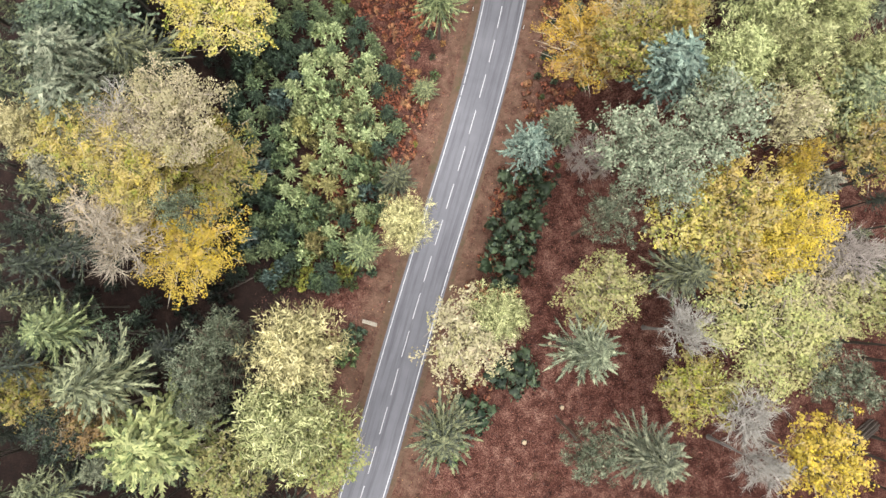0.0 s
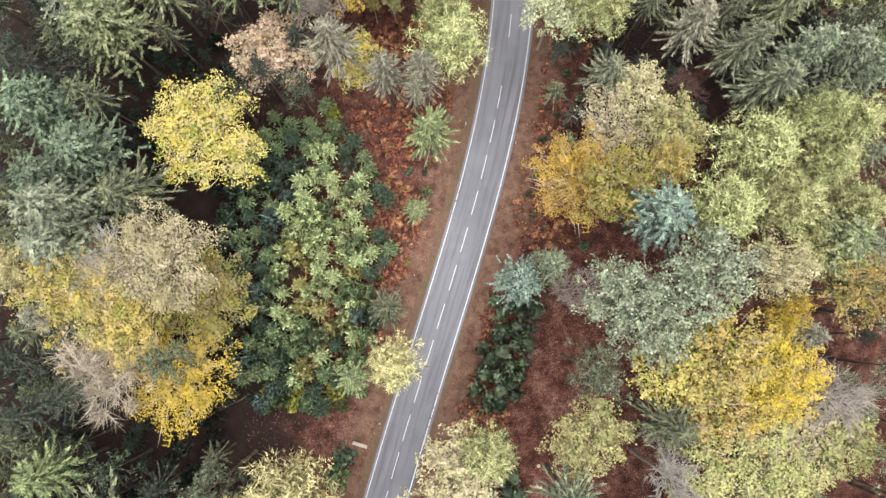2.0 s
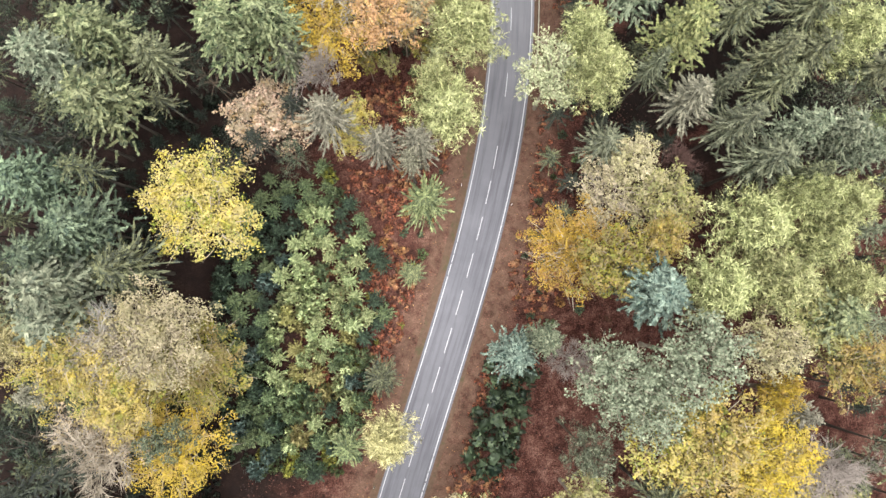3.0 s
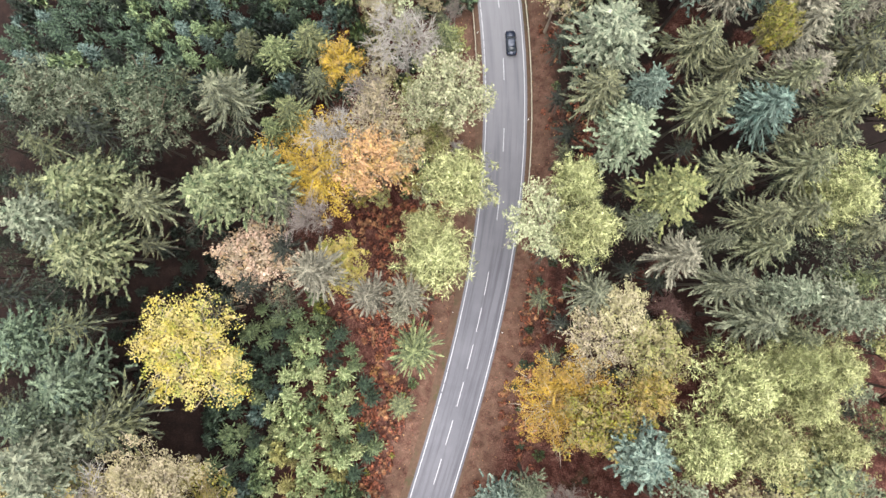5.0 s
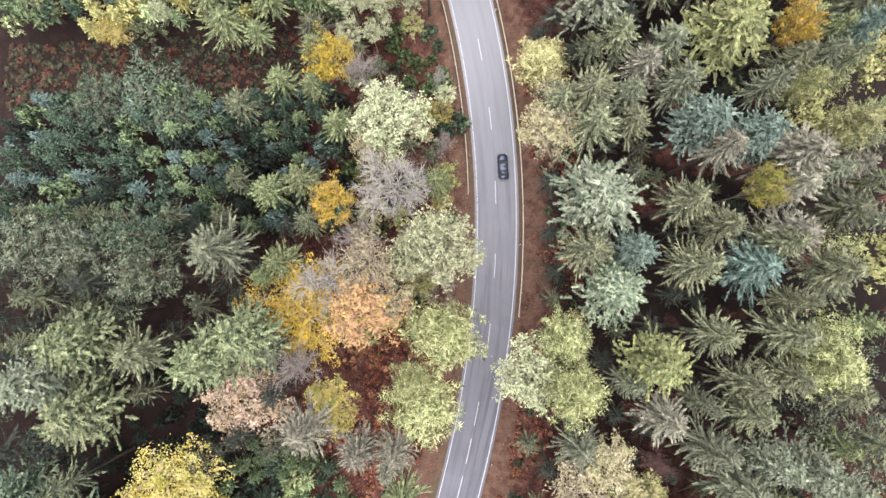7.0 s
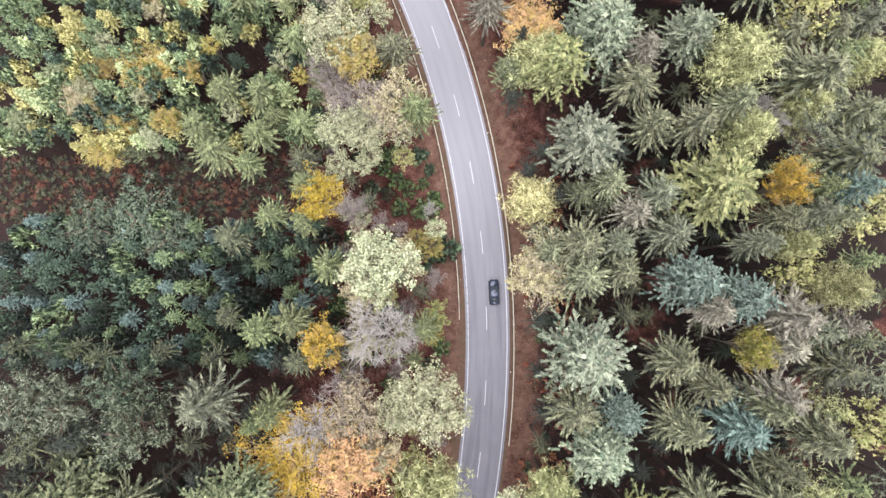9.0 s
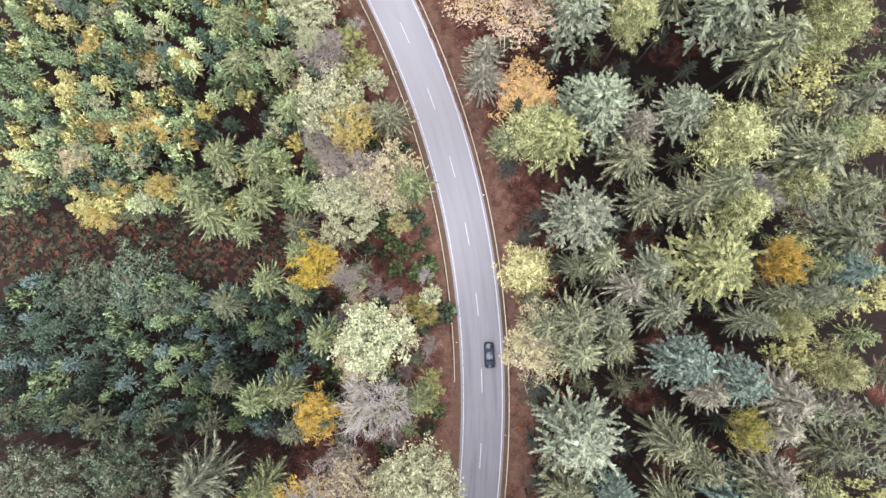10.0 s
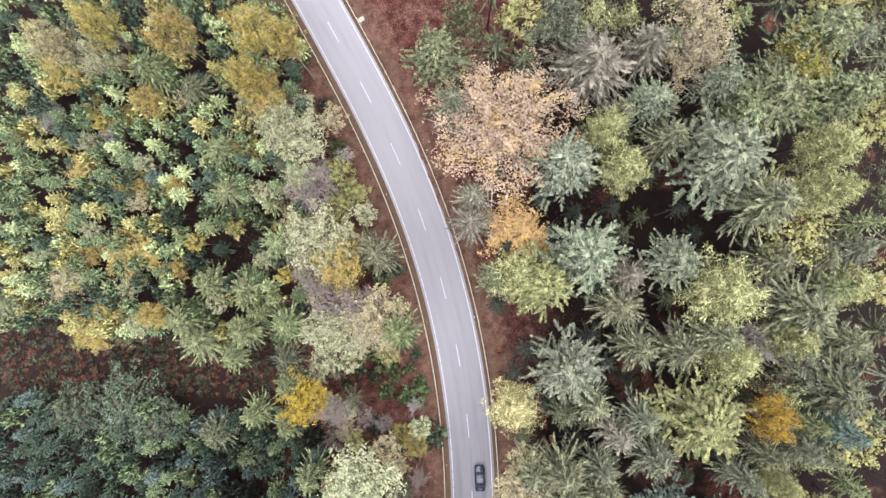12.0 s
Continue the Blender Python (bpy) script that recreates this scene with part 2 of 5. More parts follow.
def litter_material():
    m, n, l = material("leaf_litter_ground")
    coords = n.new("ShaderNodeTexCoord").outputs["Object"]
    big, mid, fine = noise_node(n, l, 0.07, 5, 0.6, coords), noise_node(n, l, 0.6, 5, 0.65, coords), noise_node(n, l, 5.5, 5, 0.75, coords)
    base = ramp_node(n, [(0.42, srgb(44, 20, 17, E)), (0.51, srgb(150, 94, 80, E)), (0.6, srgb(252, 200, 176, E))])
    l.new(mix_node(n, l, "MIX", 0.62, mid.outputs["Color"], fine.outputs["Color"]), base.inputs["Fac"])
    damp = ramp_node(n, [(0.42, (0, 0, 0, 1)), (0.62, (1, 1, 1, 1))])
    l.new(big.outputs["Fac"], damp.inputs["Fac"])
    out = mix_node(n, l, "MULTIPLY", damp.outputs["Color"], base.outputs["Color"], (0.8, 0.7, 0.7, 1))
    moss = noise_node(n, l, 0.16, 6, 0.7, coords)
    green = ramp_node(n, [(0.6, (0, 0, 0, 1)), (0.72, (0.55, 0.55, 0.55, 1))])
    l.new(moss.outputs["Fac"], green.inputs["Fac"])
    out = mix_node(n, l, "MIX", green.outputs["Color"], out, srgb(104, 100, 62, E))
    # needle humus under the old pine stand, near-black with the stand's shade put in
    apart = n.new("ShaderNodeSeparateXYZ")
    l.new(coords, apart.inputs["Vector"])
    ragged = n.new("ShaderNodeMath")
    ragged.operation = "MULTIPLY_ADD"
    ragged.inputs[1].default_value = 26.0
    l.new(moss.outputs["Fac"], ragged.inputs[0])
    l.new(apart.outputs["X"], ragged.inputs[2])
    humus_shade = n.new("ShaderNodeMapRange")
    humus_shade.inputs["From Min"].default_value, humus_shade.inputs["From Max"].default_value = -16.0, -8.0
    humus_shade.inputs["To Min"].default_value, humus_shade.inputs["To Max"].default_value = 0.85, 0.0
    l.new(ragged.outputs["Value"], humus_shade.inputs["Value"])
    out = mix_node(n, l, "MIX", humus_shade.outputs["Result"], out, (0.0055, 0.0042, 0.0036, 1))
    # brown needle litter and painted shade under spruces right of the road, leaf-covered patches left
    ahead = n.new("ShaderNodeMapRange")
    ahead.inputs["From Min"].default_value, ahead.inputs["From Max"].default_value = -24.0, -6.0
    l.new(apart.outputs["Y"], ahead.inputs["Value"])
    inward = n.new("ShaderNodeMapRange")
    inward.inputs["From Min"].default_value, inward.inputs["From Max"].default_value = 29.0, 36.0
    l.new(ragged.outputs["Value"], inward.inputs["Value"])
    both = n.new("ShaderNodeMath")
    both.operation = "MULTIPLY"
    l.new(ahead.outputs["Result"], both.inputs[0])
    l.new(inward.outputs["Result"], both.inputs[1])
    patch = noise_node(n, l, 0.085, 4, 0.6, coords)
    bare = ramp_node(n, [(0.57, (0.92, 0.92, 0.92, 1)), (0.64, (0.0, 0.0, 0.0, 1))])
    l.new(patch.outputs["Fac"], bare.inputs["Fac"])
    # this near-black colour carries the forest's shade
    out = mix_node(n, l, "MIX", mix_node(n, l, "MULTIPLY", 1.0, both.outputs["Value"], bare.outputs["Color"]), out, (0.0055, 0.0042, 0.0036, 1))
    # trodden sandy soil with grass beside the road
    soil = n.new("ShaderNodeAttribute")
    soil.attribute_name = "soil"
    sand = ramp_node(n, [(0.35, srgb(130, 98, 80, 0.165)), (0.65, srgb(210, 168, 142, 0.18))])
    l.new(mix_node(n, l, "MIX", 0.5, mid.outputs["Color"], fine.outputs["Color"]), sand.inputs["Fac"])
    worn = mix_node(n, l, "MULTIPLY", 1.0, soil.outputs["Color"], ramp_of(n, l, mid.outputs["Fac"]))
    out = mix_node(n, l, "MIX", worn, out, sand.outputs["Color"])
    bsdf = n["Principled BSDF"]
    bsdf.inputs["Roughness"].default_value = 0.95
    bsdf.inputs["Specular IOR Level"].default_value = 0.15
    l.new(out, bsdf.inputs["Base Color"])
    b = n.new("ShaderNodeBump")
    b.inputs["Strength"].default_value, b.inputs["Distance"].default_value = 0.7, 0.12
    l.new(fine.outputs["Fac"], b.inputs["Height"])
    l.new(b.outputs["Normal"], bsdf.inputs["Normal"])
    return m


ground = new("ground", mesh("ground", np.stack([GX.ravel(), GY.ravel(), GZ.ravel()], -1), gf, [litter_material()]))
ground.data.shade_smooth()
beside = ground.data.attributes.new("soil", "FLOAT", "POINT")
beside.data.foreach_set("value", (0.9 * (1 - ease(6.0, 11.0, np.abs(GX - middle(GY))))).ravel())
tagged(ground, "forest floor covered in rust-red fallen leaves", "ground", kind="structure")


# road, shoulders and markings
def asphalt():
    m, n, l = material("asphalt")
    coords = n.new("ShaderNodeTexCoord").outputs["UV"]
    where = n.new("ShaderNodeTexCoord").outputs["Object"]
    grain, cloud = noise_node(n, l, 14.0, 4, 0.7, where), noise_node(n, l, 0.22, 5, 0.6, where)
    base = ramp_node(n, [(0.3, srgb(150, 149, 160, 0.18)), (0.7, srgb(188, 186, 196, 0.185))])
    l.new(mix_node(n, l, "MIX", 0.3, cloud.outputs["Color"], grain.outputs["Color"]), base.inputs["Fac"])
    # a lighter, newer surface past the hollow
    apart = n.new("ShaderNodeSeparateXYZ")
    l.new(where, apart.inputs["Vector"])
    newer = n.new("ShaderNodeMapRange")
    newer.inputs["From Min"].default_value, newer.inputs["From Max"].default_value = -15.0, 80.0
    l.new(apart.outputs["Y"], newer.inputs["Value"])
    fresh = mix_node(n, l, "MIX", newer.outputs["Result"], base.outputs["Color"], srgb(222, 220, 226, 0.2))
    # darker tyre tracks and bitumen streaks drawn out along the lane
    stretch = n.new("ShaderNodeMapping")
    stretch.inputs["Scale"].default_value = (1.05, 0.05, 1)
    l.new(coords, stretch.inputs["Vector"])
    streak = noise_node(n, l, 1.0, 5, 0.62, stretch.outputs["Vector"])
    dark = ramp_node(n, [(0.47, (0, 0, 0, 1)), (0.66, (0.6, 0.6, 0.6, 1))])
    l.new(streak.outputs["Fac"], dark.inputs["Fac"])
    faint = n.new("ShaderNodeMapRange")
    faint.inputs["From Min"].default_value, faint.inputs["From Max"].default_value = -10.0, 60.0
    faint.inputs["To Min"].default_value, faint.inputs["To Max"].default_value = 1.0, 0.22
    l.new(apart.outputs["Y"], faint.inputs["Value"])
    worn_in = mix_node(n, l, "MULTIPLY", 1.0, dark.outputs["Color"], faint.outputs["Result"])
    out = mix_node(n, l, "MIX", worn_in, fresh, srgb(108, 104, 118, 0.19))
    bsdf = n["Principled BSDF"]
    bsdf.inputs["Roughness"].default_value = 0.75
    bsdf.inputs["Specular IOR Level"].default_value = 0.35
    l.new(out, bsdf.inputs["Base Color"])
    return m


ROAD_LO, ROAD_HI = -170.0, 190.0
road = ribbon("road", ROAD_LO, ROAD_HI, (-3.75, -3.72, -1.8, 0.0, 1.8, 3.72, 3.75), (-0.08, 0.0, 0.025, 0.04, 0.025, 0.0, -0.08), asphalt(), 1.5)
uv = road.data.uv_layers.new(name="along")
offs = (-3.75, -3.72, -1.8, 0.0, 1.8, 3.72, 3.75)
for loop in road.data.loops:
    v = road.data.vertices[loop.vertex_index]
    uv.data[loop.index].uv = (offs[loop.vertex_index % 7], v.co.y)
tagged(road, "two-lane grey asphalt country road with worn tyre tracks", "road", kind="structure")

paint = two_tone("road_paint", srgb(206, 206, 212, 0.27), srgb(246, 246, 250, 0.38), 1.2, 0.6)
verge_mat = two_tone("verge_grass", srgb(82, 58, 46, 0.16), srgb(206, 164, 134, 0.175), 1.6, 0.95, 0.6, 5.0, srgb(128, 118, 82, 0.19))
for side, name in ((-1, "verge_left"), (1, "verge_right")):
    o = sorted((side * 3.7, side * 4.3, side * 5.0))
    z = (-0.005, -0.03, -0.09) if side > 0 else (-0.09, -0.03, -0.005)
    tagged(ribbon(name, ROAD_LO, ROAD_HI, o, z, verge_mat, 2.0), "mown grass verge mixed with brown leaves along the road", "verge", kind="structure")


def marking(a, b, off, width, lift):
    offs2 = (off - width / 2, off + width / 2)
    ob = ribbon("line_marking", a, b, offs2, (lift, lift), paint, 1.0, road)
    return ob


rng = np.random.default_rng(3)
for side, off in (("left", -3.28), ("right", 3.28)):
    y = ROAD_LO
    while y < ROAD_HI:
        worn = side == "left" and (-40 < y < -24 or 20 < y < 78) or (side == "right" and -70 < y < -56)
        run = rng.uniform(0.8, 2.2) if worn else rng.uniform(9, 16)
        marking(y, min(y + run, ROAD_HI), off, 0.17 if side == "right" else 0.14, 0.012)
        y += run + (rng.uniform(0.06, 0.3) if worn else 0.0)
# centre line: short gaps before the bend, long gaps through it
for k in range(22):
    y = -5.6 - 6.0 * min(k, 6) - 5.65 * max(0, k - 6)
    marking(y - 3.9, y, -0.15, 0.13, 0.046)
for y in (3.1, 15.2, 28.1, 41.5, 54.0, 66.0, 78.1, 89.7, 100.6, 111.3, 121.6, 132.0):
    marking(y, y + 4.25 - max(0, y) * 0.006, -0.15, 0.13, 0.046)


# ---- trees: one builder for each kind, a few individuals of each, then copies of their own size and colour ----
def part(name, me, mat, parent, label=""):
    ob = new(name, me)
    ob.parent = parent
    if mat:
        ob.material_slots[0].link = "OBJECT"
        ob.material_slots[0].material = mat
    if label:
        ob["label"] = label
    return ob


class Shape:
    """Collects triangles."""

    def __init__(self):
        self.v, self.f, self.n, self.soft = [], [], 0, []

    def add(self, verts, faces, soft=None):
        if soft is not None:
            self.soft.append(np.asarray(soft, float).reshape(-1, 3))
        self.v.append(np.asarray(verts, float).reshape(-1, 3))
        self.f.append(np.asarray(faces, int).reshape(-1, 3) + self.n)
        self.n += len(self.v[-1])

    def done(self, name):
        v, f = np.concatenate(self.v), np.concatenate(self.f)
        if self.soft:
            # rounded shading for masses of leaves and needles; every face is wound to its soft normal's side
            soft = unit(np.concatenate(self.soft))
            face = np.cross(v[f[:, 1]] - v[f[:, 0]], v[f[:, 2]] - v[f[:, 0]])
            turn = (face * soft[f].sum(1)).sum(1) < 0
            f[turn] = f[turn][:, ::-1]
        me = mesh(name, v, f)
        me.materials.append(None)
        if self.soft:
            me.shade_smooth()
            me.normals_split_custom_set_from_vertices([tuple(n) for n in soft.tolist()])
        return me


def unit(v):
    return v / np.maximum(np.linalg.norm(v, axis=-1, keepdims=True), 1e-9)


def spikes(shape, centre, radius, count, rng, up=0.35, wide=0.13, inner=0.3):
    """A tuft: slim blades that radiate from a centre, more of them upwards."""
    d = rng.normal(size=(count, 3))
    d[:, 2] = np.abs(d[:, 2]) * 0.9 + up * rng.normal(size=count) * 0.5
    d = unit(d)
    side = unit(np.cross(d, rng.normal(size=(count, 3))))
    ln = radius * rng.uniform(0.65, 1.15, (count, 1))
    a = centre + d * ln * inner
    tip = centre + d * ln
    w = radius * wide * rng.uniform(0.7, 1.3, (count, 1))
    v = np.stack([a - side * w, a + side * w, tip], 1).reshape(-1, 3)
    shape.add(v, np.arange(3 * count).reshape(-1, 3), np.repeat(d + [0, 0, 0.5], 3, 0))


def leaves(shape, centre, radius, count, size, rng, flat=0.8):
    """A spray of leaves over the upper side of a ball."""
    d = rng.normal(size=(count, 3))
    d[:, 2] = d[:, 2] * 0.8 + 0.45
    d = unit(d)
    p = centre + d * radius * rng.uniform(0.55, 1.08, (count, 1)) * np.array([1, 1, flat])
    n = unit(d * 0.9 + rng.normal(size=(count, 3)) * 0.4 + np.array([0, 0, 0.4]))
    a = unit(np.cross(n, rng.normal(size=(count, 3))))
    b = np.cross(n, a)
    s = size * rng.uniform(0.6, 1.35, (count, 1))
    v = np.stack([p - a * s - b * s * 0.5, p + a * s - b * s * 0.5, p + b * s], 1).reshape(-1, 3)
    shape.add(v, np.arange(3 * count).reshape(-1, 3))


def lump(shape, centre, radius, rng, flat=0.8, rings=3, sectors=8, jag=1.0):
    """A ragged, tilted dome of foliage."""
    lat = np.linspace(0, 1, rings + 1)[1:] ** 0.8 * 1.75
    lon = np.linspace(0, 2 * np.pi, sectors, endpoint=False)
    d, far = [[0, 0, 1.0]], [rng.uniform(0.6, 1.1)]
    for k, a in enumerate(lat):
        for j, b in enumerate(lon + k * 0.4 + rng.uniform(-0.2, 0.2, sectors)):
            d.append([math.sin(a) * math.cos(b), math.sin(a) * math.sin(b), math.cos(a)])
            far.append(1 + jag * ((rng.uniform(0.95, 1.55) if (j + k) % 2 else rng.uniform(0.4, 0.8)) - 1))
    d, far = np.array(d), np.array(far)[:, None]
    lean = rng.normal(size=(1, 2)) * 0.45
    p = d * far * radius * np.array([1, 1, flat])
    p[:, 2] += (p[:, :2] * lean).sum(1)
    f = [(0, 1 + j, 1 + (j + 1) % sectors) for j in range(sectors)]
    for k in range(rings - 1):
        for j in range(sectors):
            a, b = 1 + k * sectors + j, 1 + k * sectors + (j + 1) % sectors
            f += [(a, a + sectors, b), (b, a + sectors, b + sectors)]
    shape.add(centre + p, f, d * 0.6 + [0, 0, 0.5] - np.append(lean * 0.5, 0) + rng.normal(size=d.shape) * 0.3)


def tube(shape, path, radii, sides=6):
    path = np.asarray(path, float)
    rings = []
    for i, (p, r) in enumerate(zip(path, radii)):
        d = unit(path[min(i + 1, len(path) - 1)] - path[max(i - 1, 0)])
        a = unit(np.cross(d, [0.3, 1, 0.2] if abs(d[1]) < 0.9 else [1, 0.2, 0]))
        b = np.cross(d, a)
        t = np.linspace(0, 2 * np.pi, sides, endpoint=False)
        rings.append(p + r * (np.cos(t)[:, None] * a + np.sin(t)[:, None] * b))
    f = []
    for i in range(len(path) - 1):
        for j in range(sides):
            q, w = i * sides + j, i * sides + (j + 1) % sides
            f += [(q, w, w + sides), (q, w + sides, q + sides)]
    shape.add(np.concatenate(rings), f)


def stem(s, height, girth, rng, bend=0.25, top=0.12):
    u = np.linspace(0, 1, 8)
    drift = np.cumsum(rng.normal(size=(8, 2)) * bend * 0.3, 0)
    drift -= drift[0]
    path = np.stack([drift[:, 0] * u, drift[:, 1] * u, u * height - 0.3], 1)
    radii = girth * ((1 - u) * (1 - top) + top)
    radii[0] *= 1.45
    tube(s, path, radii, 8)
    return s


def frond(shape, base, az, length, rise, droop, twigs, twig_len, twig_wide, rng, hang=0.3, lean=0.62, strip=0.1):
    """One conifer branch: a slim spine that droops and lifts at its tip, feathered on both sides with pointed twigs."""
    segments = 4
    u = np.linspace(0, 1, segments + 1)
    out = np.array([math.cos(az), math.sin(az), 0])
    side = np.array([-math.sin(az), math.cos(az), 0])
    sway = rng.normal() * 0.1 * length

    def at(t):
        p = base + np.outer(t * length, out) + np.outer(sway * t**2, side)
        p[:, 2] += length * (rise * t - droop * t**1.6 + 0.65 * droop * t**3)
        return p

    spine = at(u)
    w = (strip * (1.15 - 0.9 * u) * rng.uniform(0.8, 1.2))[:, None]
    roll = rng.normal() * 0.25
    up = np.array([0, 0, 1.0]) + out * (0.25 + 0.3 * droop) + side * roll
    v = np.stack([spine + side * w - [0, 0, 0.02], spine - side * w - [0, 0, 0.02]], 1).reshape(-1, 3)
    f = []
    for i in range(segments):
        f += [(2 * i, 2 * i + 1, 2 * i + 3), (2 * i, 2 * i + 3, 2 * i + 2)]
    shape.add(v, f, np.tile(up, (len(v), 1)))
    t = np.repeat((np.arange(twigs) + rng.uniform(0.1, 0.9, twigs)) / twigs * 0.86 + 0.14, 2)
    sg = np.tile([1.0, -1.0], twigs)[:, None]
    p = at(t)
    ln = (twig_len * np.minimum(1, 0.45 + 2.2 * t) * (1.12 - 0.72 * t) * rng.uniform(0.7, 1.3, 2 * twigs))[:, None]
    d = unit(side * sg * (0.78 - 0.3 * t[:, None]) + out * (lean + 0.35 * t[:, None]) + np.array([0, 0, -hang]) + rng.normal(size=(2 * twigs, 3)) * 0.13)
    ww = twig_wide * rng.uniform(0.75, 1.3, (2 * twigs, 1))
    q = np.stack([p - out * ww, p + out * ww, p + d * ln], 1)
    soft = unit(up * 0.8 + side * sg * rng.uniform(0.2, 1.3, (2 * twigs, 1)) + rng.normal(size=(2 * twigs, 3)) * 0.35)
    shape.add(q.reshape(-1, 3), np.arange(6 * twigs).reshape(-1, 3), np.repeat(soft, 3, 0))
    tip = at(np.array([0.88]))[0]
    shape.add([tip - side * twig_wide, tip + side * twig_wide, spine[-1] + (spine[-1] - spine[-2]) * 0.35], [(0, 1, 2)], np.tile(up, (3, 1)))


def spruce_crown(rng, whorls=13, height=22.0, radius=3.4, low=0.5, density=8, twigs=8, rise=0.35, wide=0.105, feather=0.2, hang=0.45, droop=0.2, ragged=0.28):
    """Whorl under whorl of drooping fingers round a slim top, with dark gaps between them."""
    s = Shape()
    k = radius / 3.4
    for i in range(whorls):
        u = (i + 0.2) / whorls
        z = height * (1 - (1 - low) * u**0.95)
        length = radius * (0.1 + 0.9 * u**0.72) * (1 if u < 0.8 else 1.0 - 0.2 * (u - 0.8) / 0.2)
        n = density + rng.integers(-1, 2) - (3 if u < 0.12 else 0)
        az0 = rng.uniform(0, 7)
        for j in range(n):
            ln = length * rng.uniform(1 - ragged, 1 + 0.6 * ragged)
            frond(s, np.array([0, 0, z + rng.normal() * 0.012 * height]), az0 + 2 * np.pi * (j + rng.uniform(-0.25, 0.25)) / n, ln,
                  rise * (1 - 1.1 * u) * rng.uniform(0.6, 1.4), droop + 0.5 * u, twigs if u > 0.25 else max(4, twigs - 3), feather * (0.35 * ln + 0.65 * radius) * rng.uniform(0.85, 1.2), wide * k, rng, hang, 0.62, 0.1 * k)
    spikes(s, np.array([0, 0, height * 0.985]), 0.16 * radius, 10, rng, 0.8)
    return s.done("spruce_crown")


def fir_crown(rng, whorls=8, density=8, sprays=6, twigs=4):
    """A broad, open conifer: heavy limbs that carry flat, overlapping sprays of their own."""
    s = Shape()
    height, radius = 22.0, 3.4
    for i in range(whorls):
        u = (i + 0.3) / whorls
        z = height * (1 - 0.42 * u**0.95)
        length = radius * (0.16 + 0.84 * u**0.6)
        n = density + rng.integers(-1, 2) - (2 if u < 0.2 else 0)
        az0 = rng.uniform(0, 7)
        for j in range(n):
            az = az0 + 2 * np.pi * (j + rng.uniform(-0.3, 0.3)) / n
            ln = length * rng.uniform(0.7, 1.12)
            zb = z + rng.normal() * 0.35
            for m in range(sprays):
                t = (m + 0.6) / sprays
                turn = (0.0 if m == sprays - 1 else (0.9 if m % 2 else -0.9)) + rng.normal() * 0.3
                root = np.array([math.cos(az) * ln * t * 0.85 + rng.normal() * 0.15, math.sin(az) * ln * t * 0.85 + rng.normal() * 0.15, zb + ln * (0.28 * (1 - u) * t - 0.3 * u * t**1.6)])
                frond(s, root, az + turn, 0.62 * rng.uniform(0.7, 1.3) + 0.12 * ln, 0.1, 0.3 + 0.25 * u, twigs, 0.4 * rng.uniform(0.8, 1.3), 0.15, rng, 0.25, 0.8, 0.12)
    spikes(s, np.array([0, 0, height * 0.985]), 0.5, 10, rng, 0.8)
    return s.done("fir_crown")


def larch_crown(rng, whorls=11, density=8, sprays=4, blades=36):
    """A soft, feathery cone: level boughs set with loose tufts of short fine needles."""
    s = Shape()
    height, radius = 22.0, 3.4
    for i in range(whorls):
        u = (i + 0.3) / whorls
        z = height * (1 - 0.4 * u**0.9)
        length = radius * (0.14 + 0.9 * u**0.6) * (1 if u < 0.7 else 1.0 - 0.25 * (u - 0.7) / 0.3)
        n = density + rng.integers(-1, 2) - (3 if u < 0.15 else 0)
        az0 = rng.uniform(0, 7)
        for k in range(n):
            az = az0 + 2 * np.pi * (k + rng.uniform(-0.4, 0.4)) / n
            ln = length * rng.uniform(0.65, 1.18)
            for m in range(sprays):
                w = ln * (0.3 + 0.68 * m / max(1, sprays - 1)) * rng.uniform(0.9, 1.08)
                a = az + rng.normal() * 0.12
                c = np.array([math.cos(a) * w, math.sin(a) * w, z + 0.12 * w + rng.normal() * 0.22])
                puff(s, c, radius * 0.15 * rng.uniform(0.7, 1.3), blades, rng, 0.6, 0.34, 0.034, 0)
    spikes(s, np.array([0, 0, height - 0.2]), 0.5, 10, rng, 0.8)
    return s.done("larch_crown")


def puff(shape, centre, radius, count, rng, flat=0.7, size=0.3, wide=0.09, core=0.62):
    """A cushion of needles: short pointed shoots bristling from a small uneven knob."""
    if core:
        lump(shape, centre - np.array([0, 0, 0.4 * radius]), radius * core, rng, flat, 2, 6, 0.5)
    d = rng.normal(size=(count, 3))
    d[:, 2] = d[:, 2] * 0.75 + 0.5
    d = unit(d)
    root = centre + d * radius * rng.uniform(0.45, 0.85, (count, 1)) * np.array([1, 1, flat])
    way = unit(d * [0.75, 0.75, 0.3] + rng.normal(size=(count, 3)) * 0.5 + [0, 0, 0.1])
    tip = root + way * size * rng.uniform(0.7, 1.5, (count, 1))
    w = unit(np.cross(way, d + rng.normal(size=(count, 3)) * 0.35)) * wide * rng.uniform(0.7, 1.3, (count, 1))
    soft = unit(d + [0, 0, 0.18] + rng.normal(size=(count, 3)) * 0.35)
    shape.add(np.stack([root - w, root + w, tip], 1).reshape(-1, 3), np.arange(3 * count).reshape(-1, 3), np.repeat(soft, 3, 0))


